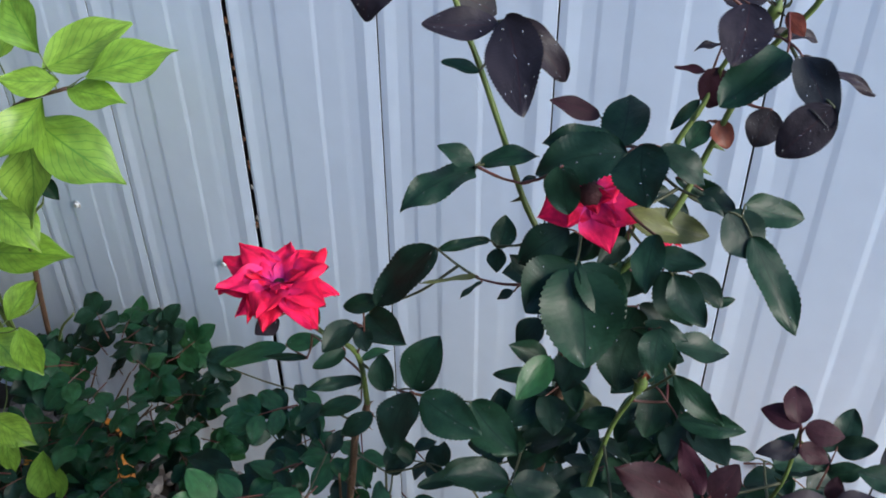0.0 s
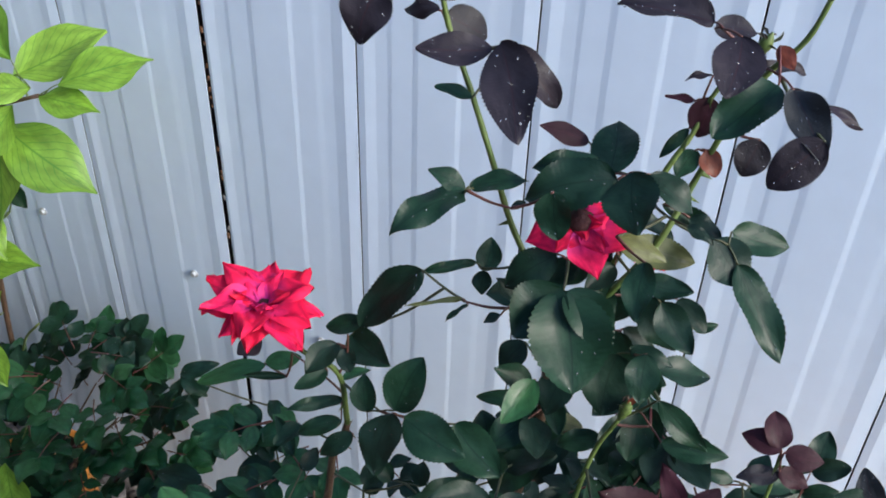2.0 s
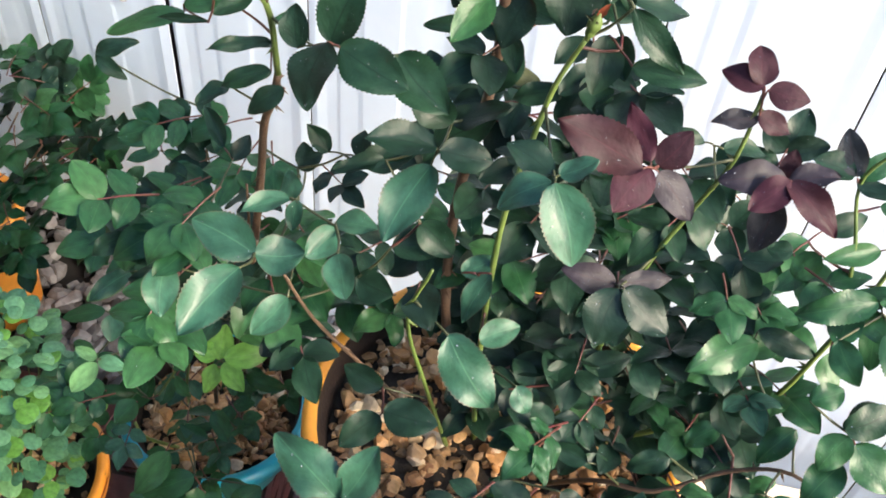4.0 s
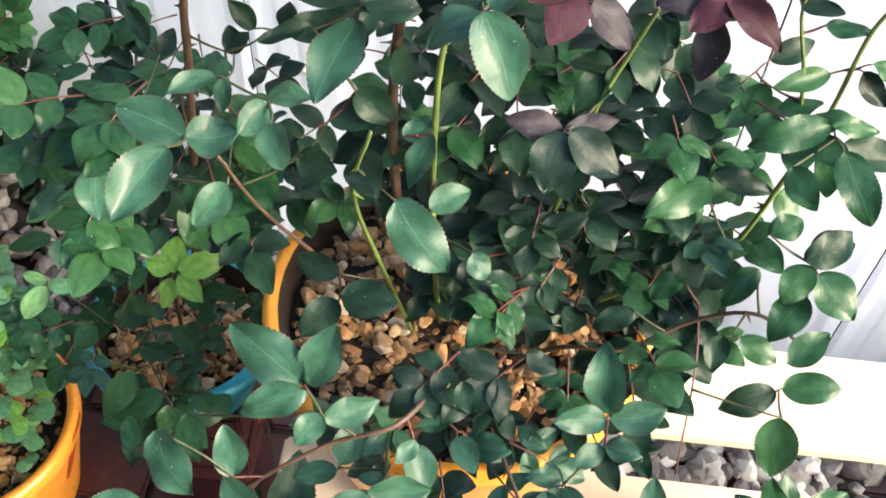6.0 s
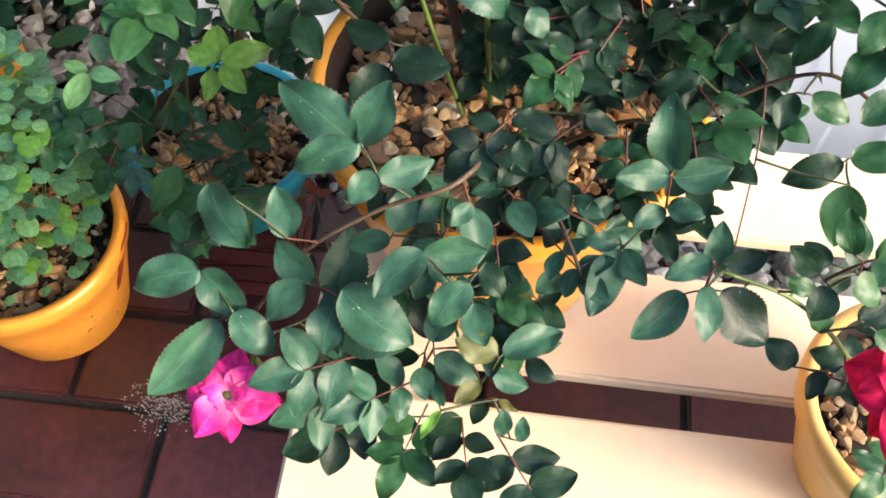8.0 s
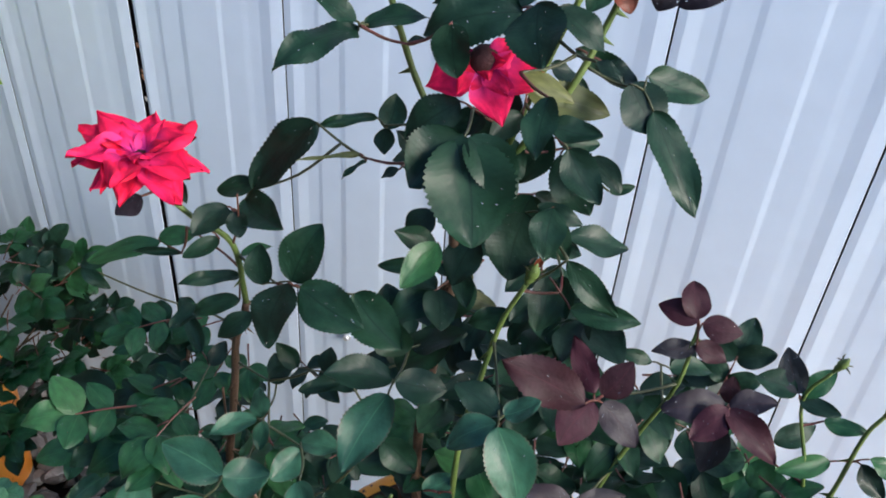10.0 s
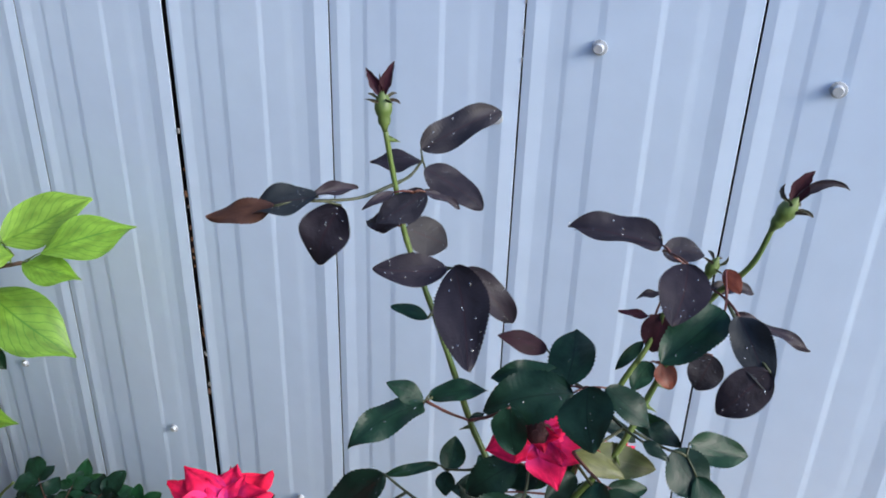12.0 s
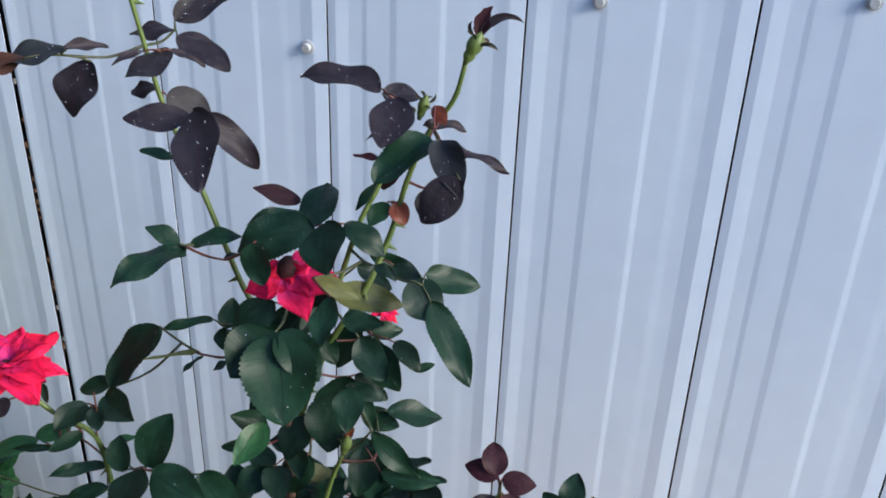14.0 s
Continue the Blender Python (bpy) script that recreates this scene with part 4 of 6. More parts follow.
leaf(rose, DEEP, (-0.021, 0.660, 0.938), (-0.055, 0.645, 0.931), 0.50)
leaf(rose, DEEP, (-0.098, 0.600, 1.091), (-0.109, 0.595, 1.084), 0.58)
leaf(rose, OLIVE, (-0.076, 0.660, 0.942), (-0.040, 0.676, 0.928), 0.37)
leaf(rose, DEEP, (-0.095, 0.620, 1.090), (-0.111, 0.621, 1.106), 0.59)
leaf(rose, DEEP, (-0.014, 0.670, 1.102), (-0.032, 0.657, 1.066), 0.64)
leaf(rose, DEEP, (-0.011, 0.670, 1.100), (0.015, 0.688, 1.095), 0.47)
leaf(rose, DEEP, (-0.008, 0.670, 1.090), (0.021, 0.665, 1.050), 0.59)
leaf(rose, DEEP, (0.014, 0.670, 1.094), (0.040, 0.659, 1.080), 0.50)
leaf(rose, OLIVE, (-0.032, 0.650, 1.142), (0.020, 0.674, 1.127), 0.39)
leaf(rose, DEEP, (-0.021, 0.660, 1.057), (-0.024, 0.625, 1.022), 0.83)
leaf(rose, DEEP, (-0.022, 0.670, 1.052), (0.007, 0.673, 1.032), 0.49)
leaf(rose, DEEP, (0.008, 0.670, 1.023), (0.050, 0.694, 1.010), 0.47)
leaf(rose, DEEP, (0.030, 0.670, 1.071), (0.046, 0.680, 1.074), 0.40)
leaf(rose, DEEP, (-0.013, 0.670, 1.016), (0.020, 0.668, 1.011), 0.60)
leaf(rose, DEEP, (-0.053, 0.670, 1.132), (-0.039, 0.652, 1.103), 0.61)
leaf(rose, DEEP, (-0.048, 0.660, 1.117), (-0.068, 0.649, 1.095), 0.56)
leaf(rose, DEEP, (0.009, 0.680, 1.159), (0.033, 0.677, 1.152), 0.59)
leaf(rose, DEEP, (-0.031, 0.700, 1.140), (-0.001, 0.703, 1.122), 0.40)
leaf(rose, DEEP, (-0.066, 0.680, 1.026), (-0.083, 0.658, 1.005), 0.71)
leaf(rose, DEEP, (-0.076, 0.690, 0.989), (-0.040, 0.686, 0.979), 0.69)
leaf(rose, DEEP, (-0.095, 0.660, 1.018), (-0.109, 0.643, 0.994), 0.69)
leaf(rose, DEEP, (-0.084, 0.600, 0.928), (-0.117, 0.595, 0.955), 0.62)
leaf(rose, DEEP, (-0.092, 0.620, 0.913), (-0.050, 0.632, 0.934), 0.49)
leaf(rose, DEEP, (-0.080, 0.560, 0.937), (-0.124, 0.535, 0.946), 0.50)
leaf(rose, DEEP, (-0.078, 0.560, 0.936), (-0.043, 0.577, 0.926), 0.63)
leaf(rose, TEAL, (-0.083, 0.560, 0.919), (-0.092, 0.501, 0.892), 0.50)
leaf(rose, DEEP, (0.009, 0.530, 0.974), (-0.025, 0.536, 0.982), 0.59)
leaf(rose, TEAL, (0.011, 0.520, 0.977), (-0.017, 0.503, 0.958), 0.59)
leaf(rose, TEAL, (0.015, 0.510, 0.986), (0.041, 0.490, 0.943), 0.58)
leaf(rose, TEAL, (0.013, 0.530, 0.975), (0.033, 0.543, 0.986), 0.66)
leaf(rose, DEEP, (-0.136, 0.600, 0.871), (-0.169, 0.575, 0.866), 0.35)
leaf(rose, DEEP, (0.067, 0.560, 0.865), (0.065, 0.525, 0.837), 0.72)
leaf(rose, DEEP, (0.071, 0.560, 0.867), (0.111, 0.555, 0.842), 0.60)
leaf(rose, DUSK, (0.063, 0.580, 0.847), (0.025, 0.564, 0.861), 0.47)
leaf(rose, DUSK, (0.065, 0.580, 0.848), (0.101, 0.602, 0.850), 0.34)
leaf(rose, TEAL, (-0.025, 0.550, 0.763), (0.002, 0.574, 0.769), 0.61)
leaf(rose, TEAL, (-0.039, 0.510, 0.808), (0.008, 0.493, 0.762), 0.53)
leaf(rose, DEEP, (-0.076, 0.540, 0.819), (-0.055, 0.510, 0.805), 0.76)
leaf(rose, TEAL, (-0.026, 0.560, 0.833), (-0.037, 0.534, 0.797), 0.43)
leaf(rose, DEEP, (-0.139, 0.560, 0.771), (-0.104, 0.556, 0.771), 0.79)
leaf(rose, TEAL, (-0.050, 0.560, 0.822), (-0.029, 0.576, 0.835), 0.60)
leaf(rose, DEEP, (-0.114, 0.570, 0.811), (-0.068, 0.591, 0.814), 0.50)
leaf(rose, DEEP, (-0.095, 0.580, 0.838), (-0.065, 0.579, 0.816), 0.69)
leaf(rose, TEAL, (-0.126, 0.500, 0.864), (-0.108, 0.478, 0.846), 0.74)
leaf(rose, TEAL, (-0.197, 0.500, 0.829), (-0.165, 0.521, 0.825), 0.83)
leaf(rose, TEAL, (-0.197, 0.500, 0.829), (-0.250, 0.499, 0.843), 0.62)
leaf(rose, TEAL, (-0.183, 0.460, 0.860), (-0.202, 0.406, 0.833), 0.53)
leaf(rose, TEAL, (-0.304, 0.520, 0.744), (-0.289, 0.484, 0.719), 0.65)
leaf(rose, DEEP, (-0.332, 0.550, 0.707), (-0.366, 0.534, 0.717), 0.45)
leaf(rose, TEAL, (-0.406, 0.580, 0.622), (-0.426, 0.536, 0.612), 0.42)
leaf(rose, TEAL, (-0.194, 0.550, 0.846), (-0.221, 0.521, 0.844), 0.46)
leaf(rose, TEAL, (-0.203, 0.570, 0.822), (-0.216, 0.587, 0.837), 0.74)
leaf(rose, TEAL, (-0.187, 0.550, 0.847), (-0.186, 0.537, 0.825), 0.53)
leaf(rose, TEAL, (-0.154, 0.550, 0.838), (-0.119, 0.553, 0.843), 0.58)
leaf(rose, TEAL, (-0.148, 0.540, 0.842), (-0.159, 0.510, 0.834), 0.68)
leaf(rose, DEEP, (-0.346, 0.680, 0.737), (-0.385, 0.709, 0.755), 0.31)
leaf(rose, DEEP, (-0.323, 0.660, 0.747), (-0.316, 0.682, 0.764), 0.60)
leaf(rose, DEEP, (-0.231, 0.640, 0.791), (-0.240, 0.653, 0.808), 1.00)
leaf(rose, DEEP, (-0.092, 0.520, 0.658), (-0.042, 0.525, 0.662), 0.68)
leaf(rose, DEEP, (-0.095, 0.520, 0.648), (-0.120, 0.488, 0.626), 0.60)
leaf(rose, DEEP, (-0.107, 0.550, 0.645), (-0.148, 0.554, 0.650), 0.58)
leaf(rose, DEEP, (-0.005, 0.600, 0.678), (0.036, 0.615, 0.684), 0.50)
leaf(rose, DEEP, (0.055, 0.620, 0.688), (0.093, 0.641, 0.702), 0.51)
leaf(rose, DEEP, (0.098, 0.600, 0.750), (0.121, 0.577, 0.739), 0.70)
leaf(rose, TEAL, (0.013, 0.550, 0.723), (0.029, 0.542, 0.704), 0.75)
leaf(rose, DEEP, (0.032, 0.550, 0.654), (0.005, 0.527, 0.659), 0.56)
leaf(rose, TEAL, (0.034, 0.500, 0.666), (0.021, 0.486, 0.659), 0.90)
leaf(rose, DEEP, (0.088, 0.550, 0.657), (0.052, 0.551, 0.658), 0.50)
leaf(rose, DEEP, (0.107, 0.560, 0.646), (0.078, 0.550, 0.658), 0.46)
leaf(rose, DEEP, (0.142, 0.650, 0.695), (0.095, 0.662, 0.711), 0.61)
leaf(rose, DEEP, (0.152, 0.580, 0.666), (0.120, 0.565, 0.648), 0.50)
leaf(rose, DEEP, (0.076, 0.500, 0.679), (0.103, 0.498, 0.667), 0.59)
leaf(rose, DEEP, (-0.022, 0.460, 0.642), (0.005, 0.474, 0.641), 0.49)
leaf(rose, DEEP, (0.034, 0.460, 0.676), (0.048, 0.440, 0.666), 0.62)
leaf(rose, TEAL, (-0.435, 0.600, 0.063), (-0.466, 0.572, 0.053), 0.62)
leaf(rose, WINE, (0.058, 0.570, 0.968), (0.000, 0.557, 0.996), 0.48, (0.25, -0.75, 0.55))
leaf(rose, WINE, (0.060, 0.590, 0.959), (0.034, 0.618, 0.980), 0.40)
leaf(rose, WINE, (0.065, 0.600, 0.949), (0.079, 0.620, 0.971), 0.68)
leaf(rose, WINE, (0.062, 0.580, 0.962), (0.049, 0.549, 0.943), 0.69)
leaf(rose, DUSK, (0.067, 0.590, 0.953), (0.098, 0.586, 0.924), 0.49)
leaf(rose, WINE, (0.111, 0.650, 1.000), (0.102, 0.672, 1.016), 0.74)
leaf(rose, WINE, (0.113, 0.650, 1.000), (0.083, 0.653, 1.001), 0.60)
leaf(rose, WINE, (0.116, 0.650, 0.999), (0.144, 0.654, 0.997), 0.66)
leaf(rose, DUSK, (0.117, 0.650, 0.974), (0.088, 0.637, 0.972), 0.45)
leaf(rose, WINE, (0.116, 0.650, 0.979), (0.140, 0.652, 0.969), 0.60)
leaf(rose, WINE, (0.148, 0.620, 0.955), (0.190, 0.606, 0.933), 0.42)
leaf(rose, DUSK, (0.148, 0.630, 0.947), (0.107, 0.607, 0.949), 0.48)
leaf(rose, WINE, (0.150, 0.620, 0.956), (0.130, 0.594, 0.942), 0.59)
leaf(rose, WINE, (0.150, 0.640, 0.941), (0.148, 0.650, 0.960), 0.64)
leaf(rose, DUSK, (0.150, 0.630, 0.947), (0.181, 0.642, 0.956), 0.50)
leaf(rose, DUSK, (0.149, 0.640, 0.925), (0.145, 0.618, 0.886), 0.53)
leaf(rose, DEEP, (0.181, 0.680, 0.845), (0.162, 0.678, 0.841), 0.98)
leaf(rose, DEEP, (0.199, 0.700, 0.917), (0.166, 0.697, 0.922), 0.63)
leaf(rose, DUSK, (0.201, 0.700, 0.917), (0.183, 0.718, 0.943), 0.55)
leaf(rose, MID, (0.203, 0.700, 0.916), (0.222, 0.718, 0.935), 0.52)
leaf(rose, DEEP, (0.202, 0.700, 0.912), (0.234, 0.695, 0.913), 0.42)
leaf(rose, MID, (0.225, 0.700, 0.897), (0.258, 0.702, 0.899), 0.42)
leaf(rose, MID, (0.267, 0.700, 0.873), (0.305, 0.703, 0.856), 0.39)
leaf(rose, DEEP, (0.263, 0.700, 0.865), (0.288, 0.694, 0.842), 0.51)
leaf(rose, MID, (0.242, 0.700, 0.857), (0.204, 0.675, 0.853), 0.38)
leaf(rose, MID, (0.203, 0.700, 0.834), (0.191, 0.681, 0.813), 0.71)
leaf(rose, DEEP, (0.145, 0.680, 0.773), (0.114, 0.694, 0.789), 0.73)
leaf(rose, MID, (0.250, 0.660, 0.842), (0.197, 0.634, 0.825), 0.41)
leaf(rose, MID, (0.250, 0.660, 0.842), (0.287, 0.670, 0.837), 0.39)
leaf(rose, DEEP, (0.263, 0.660, 0.828), (0.318, 0.673, 0.813), 0.42)
leaf(rose, MID, (0.262, 0.640, 0.837), (0.295, 0.605, 0.804), 0.47)
leaf(rose, MID, (0.255, 0.660, 0.824), (0.265, 0.636, 0.792), 0.49)
leaf(rose, DEEP, (0.269, 0.620, 0.744), (0.299, 0.632, 0.756), 0.75)
leaf(rose, MID, (0.181, 0.640, 0.753), (0.138, 0.608, 0.739), 0.50)
leaf(rose, MID, (0.176, 0.660, 0.734), (0.212, 0.688, 0.741), 0.48)
leaf(rose, MID, (0.239, 0.660, 0.773), (0.254, 0.640, 0.744), 0.59)
leaf(rose, DEEP, (0.089, 0.680, 0.920), (0.058, 0.669, 0.927), 0.34)
leaf(rose, DEEP, (0.103, 0.680, 0.919), (0.135, 0.698, 0.914), 0.46)
leaf(rose, DEEP, (0.197, 0.700, 0.858), (0.227, 0.723, 0.868), 0.49)
leaf(rose, MID, (0.134, 0.700, 0.731), (0.173, 0.699, 0.717), 0.50)
leaf(rose, MID, (0.182, 0.640, 0.775), (0.138, 0.589, 0.774), 0.45)
leaf(rose, DEEP, (0.180, 0.650, 0.778), (0.230, 0.653, 0.769), 0.38)
leaf(rose, MID, (0.229, 0.620, 0.829), (0.252, 0.595, 0.816), 0.61)
leaf(rose, MID, (0.230, 0.600, 0.776), (0.253, 0.619, 0.781), 0.69)
leaf(rose, DEEP, (0.263, 0.600, 0.757), (0.293, 0.626, 0.773), 0.64)
leaf(rose, MID, (0.269, 0.600, 0.753), (0.256, 0.575, 0.729), 0.67)
leaf(rose, MID, (0.276, 0.600, 0.746), (0.312, 0.583, 0.723), 0.69)
leaf(rose, DEEP, (0.289, 0.586, 0.601), (0.246, 0.562, 0.582), 0.54)
leaf(rose, MID, (0.292, 0.586, 0.607), (0.341, 0.598, 0.614), 0.55)
leaf(rose, MID, (0.292, 0.550, 0.616), (0.295, 0.510, 0.583), 0.65)
leaf(rose, DEEP, (0.222, 0.560, 0.692), (0.220, 0.537, 0.671), 0.62)
leaf(rose, MID, (0.235, 0.560, 0.694), (0.268, 0.558, 0.677), 0.58)
leaf(rose, MID, (0.277, 0.560, 0.678), (0.303, 0.586, 0.698), 0.57)
leaf(rose, DEEP, (0.182, 0.600, 0.604), (0.193, 0.583, 0.583), 0.63)
leaf(rose, MID, (0.194, 0.660, 0.690), (0.135, 0.662, 0.688), 0.51)
leaf(rose, MID, (0.183, 0.620, 0.679), (0.161, 0.599, 0.664), 0.61)
leaf(rose, DEEP, (0.208, 0.640, 0.715), (0.183, 0.624, 0.696), 0.63)
leaf(rose, MID, (0.238, 0.620, 0.713), (0.218, 0.595, 0.684), 0.52)
leaf(rose, MID, (0.277, 0.600, 0.717), (0.257, 0.563, 0.696), 0.60)
leaf(rose, TEAL, (-0.085, 0.420, 0.671), (-0.151, 0.437, 0.699), 0.52)
leaf(rose, TEAL, (-0.081, 0.420, 0.673), (-0.067, 0.455, 0.712), 0.60)
leaf(rose, TEAL, (-0.070, 0.400, 0.702), (-0.116, 0.376, 0.682), 0.47)
leaf(rose, TEAL, (-0.059, 0.400, 0.666), (-0.023, 0.429, 0.665), 0.51)
leaf(rose, TEAL, (-0.059, 0.400, 0.670), (-0.073, 0.376, 0.657), 0.69)
leaf(rose, TEAL, (-0.049, 0.400, 0.594), (-0.047, 0.436, 0.614), 0.65)
leaf(rose, TEAL, (-0.052, 0.400, 0.583), (-0.087, 0.385, 0.574), 0.49)
leaf(rose, TEAL, (-0.095, 0.360, 0.510), (-0.099, 0.424, 0.546), 0.53)
leaf(rose, TEAL, (-0.008, 0.360, 0.647), (-0.032, 0.317, 0.637), 0.56)
leaf(rose, TEAL, (-0.013, 0.370, 0.626), (0.033, 0.391, 0.622), 0.61)
leaf(rose, TEAL, (-0.098, 0.340, 0.584), (-0.133, 0.357, 0.603), 0.62)
leaf(rose, TEAL, (-0.116, 0.350, 0.625), (-0.136, 0.379, 0.647), 0.65)
leaf(rose, TEAL, (-0.164, 0.340, 0.689), (-0.125, 0.310, 0.666), 0.60)
leaf(rose, TEAL, (-0.185, 0.320, 0.586), (-0.236, 0.294, 0.575), 0.57)
leaf(rose, TEAL, (-0.185, 0.320, 0.586), (-0.145, 0.307, 0.559), 0.64)
leaf(rose, TEAL, (-0.097, 0.330, 0.600), (-0.119, 0.299, 0.579), 0.64)
leaf(rose, TEAL, (-0.150, 0.300, 0.572), (-0.111, 0.287, 0.548), 0.61)
leaf(rose, TEAL, (-0.177, 0.300, 0.501), (-0.200, 0.274, 0.504), 0.48)
leaf(rose, TEAL, (-0.075, 0.330, 0.579), (-0.008, 0.312, 0.575), 0.61)
leaf(rose, TEAL, (-0.068, 0.320, 0.599), (-0.066, 0.287, 0.578), 0.77)
leaf(rose, TEAL, (0.033, 0.340, 0.657), (0.015, 0.308, 0.635), 0.59)
leaf(rose, TEAL, (0.035, 0.350, 0.610), (0.053, 0.324, 0.598), 0.72)
leaf(rose, OLIVE, (0.071, 0.360, 0.537), (0.053, 0.409, 0.570), 0.51)
leaf(rose, TEAL, (0.074, 0.350, 0.565), (0.106, 0.363, 0.565), 0.38)
leaf(rose, TEAL, (0.149, 0.470, 0.674), (0.135, 0.501, 0.725), 0.49)
leaf(rose, TEAL, (0.152, 0.470, 0.668), (0.192, 0.488, 0.676), 0.59)
leaf(rose, TEAL, (0.148, 0.460, 0.681), (0.111, 0.442, 0.687), 0.55)
leaf(rose, TEAL, (0.154, 0.460, 0.646), (0.183, 0.457, 0.650), 0.64)
leaf(rose, TEAL, (0.153, 0.460, 0.641), (0.133, 0.436, 0.639), 0.58)
leaf(rose, TEAL, (0.129, 0.440, 0.607), (0.100, 0.430, 0.612), 0.53)
leaf(rose, TEAL, (0.130, 0.430, 0.611), (0.121, 0.377, 0.593), 0.52)
leaf(rose, TEAL, (0.132, 0.430, 0.617), (0.156, 0.409, 0.607), 0.57)
leaf(rose, TEAL, (0.038, 0.440, 0.623), (0.060, 0.418, 0.616), 0.69)
leaf(rose, TEAL, (0.045, 0.450, 0.615), (0.082, 0.442, 0.605), 0.50)
leaf(rose, TEAL, (-0.019, 0.460, 0.644), (0.008, 0.467, 0.647), 0.52)
leaf(rose, TEAL, (0.028, 0.450, 0.624), (0.003, 0.440, 0.620), 0.50)
leaf(rose, TEAL, (0.007, 0.420, 0.629), (0.027, 0.391, 0.602), 0.60)
leaf(rose, TEAL, (0.011, 0.420, 0.635), (0.000, 0.399, 0.629), 0.60)
leaf(rose, TEAL, (0.091, 0.420, 0.571), (0.073, 0.405, 0.556), 0.67)
leaf(rose, TEAL, (0.044, 0.400, 0.578), (0.036, 0.378, 0.574), 0.59)
leaf(rose, TEAL, (0.058, 0.500, 0.591), (0.022, 0.498, 0.602), 0.59)
leaf(rose, TEAL, (0.082, 0.480, 0.598), (0.110, 0.470, 0.592), 0.51)
leaf(rose, TEAL, (-0.077, 0.340, 0.593), (-0.054, 0.291, 0.576), 0.50)
leaf(rose, TEAL, (-0.062, 0.325, 0.618), (-0.000, 0.310, 0.591), 0.60)
leaf(rose, TEAL, (0.009, 0.330, 0.566), (0.012, 0.370, 0.597), 0.51)
leaf(rose, DEEP, (-0.001, 0.350, 0.526), (-0.025, 0.376, 0.559), 0.48)
leaf(rose, DEEP, (-0.007, 0.340, 0.508), (-0.043, 0.328, 0.501), 0.44)
leaf(rose, TEAL, (0.010, 0.330, 0.541), (0.050, 0.329, 0.523), 0.58)
leaf(rose, TEAL, (0.002, 0.330, 0.524), (0.029, 0.300, 0.517), 0.35)
leaf(rose, TEAL, (0.003, 0.320, 0.535), (0.013, 0.299, 0.520), 0.70)
leaf(rose, OLIVE, (0.063, 0.325, 0.589), (0.030, 0.321, 0.602), 0.68)
leaf(rose, TEAL, (0.066, 0.330, 0.581), (0.104, 0.364, 0.580), 0.48)
leaf(rose, TEAL, (0.061, 0.320, 0.568), (0.091, 0.321, 0.556), 0.58)
leaf(rose, DEEP, (0.083, 0.340, 0.563), (0.110, 0.331, 0.559), 0.61)
leaf(rose, OLIVE, (0.053, 0.320, 0.540), (0.038, 0.298, 0.535), 0.55)
leaf(rose, DEEP, (-0.086, 0.340, 0.452), (-0.114, 0.295, 0.447), 0.78)
leaf(rose, TEAL, (-0.064, 0.320, 0.497), (-0.045, 0.292, 0.458), 0.50)
leaf(rose, TEAL, (-0.053, 0.310, 0.486), (-0.010, 0.297, 0.477), 0.65)
leaf(rose, TEAL, (-0.051, 0.310, 0.397), (-0.112, 0.283, 0.389), 0.70)
leaf(rose, TEAL, (-0.034, 0.300, 0.422), (-0.008, 0.293, 0.413), 0.70)
leaf(rose, DEEP, (0.029, 0.350, 0.376), (0.000, 0.322, 0.360), 0.74)
leaf(rose, FRESH, (0.026, 0.300, 0.506), (0.015, 0.276, 0.491), 0.30)
leaf(rose, DEEP, (0.055, 0.340, 0.461), (0.049, 0.320, 0.445), 0.58)
leaf(rose, TEAL, (0.077, 0.310, 0.465), (0.073, 0.328, 0.487), 0.54)
leaf(rose, TEAL, (0.095, 0.310, 0.467), (0.091, 0.329, 0.477), 0.61)
leaf(rose, DEEP, (0.025, 0.350, 0.593), (0.051, 0.356, 0.597), 0.55)
leaf(rose, DEEP, (0.039, 0.360, 0.657), (0.058, 0.343, 0.643), 0.60)
leaf(rose, DEEP, (0.016, 0.370, 0.607), (0.032, 0.357, 0.598), 0.60)
leaf(rose, DEEP, (-0.112, 0.370, 0.574), (-0.115, 0.328, 0.557), 0.51)
leaf(rose, OLIVE, (0.067, 0.330, 0.494), (0.086, 0.326, 0.488), 0.40)
leaf(rose, TEAL, (-0.167, 0.300, 0.547), (-0.204, 0.232, 0.517), 0.46)
leaf(rose, TEAL, (-0.188, 0.320, 0.539), (-0.172, 0.309, 0.531), 0.49)
leaf(rose, MID, (-0.324, 0.450, 0.360), (-0.343, 0.478, 0.377), 0.59)
leaf(rose, MID, (-0.296, 0.450, 0.375), (-0.288, 0.438, 0.364), 0.50)
leaf(rose, MID, (-0.226, 0.440, 0.510), (-0.196, 0.403, 0.499), 0.56)
leaf(rose, RUSTY, (-0.145, 0.450, 0.535), (-0.156, 0.456, 0.549), 0.58)
leaf(rose, RUSTY, (-0.144, 0.450, 0.535), (-0.132, 0.455, 0.541), 0.56)
leaf(rose, RUSTY, (-0.146, 0.450, 0.532), (-0.152, 0.442, 0.530), 0.60)
stalks(rose)
hip(rose, (-0.18, 0.643, 1.362), (-0.12, 0.1, 1), 0.0245, 7, [(WINE, -0.50, 1, 0.020, 0.34, -0.2), (WINE, 0.35, 1, 0.023, 0.32, 0.15), (SEPAL, -0.08, 1, 0.014, 0.16, 0.0)])
hip(rose, (0.061, 0.68, 1.33), (0.45, 0.1, 1), 0.0245, 7, [(WINE, -0.45, 1, 0.022, 0.45, 1.0), (DUSK, 0.10, 1, 0.036, 0.17, 2.0)])
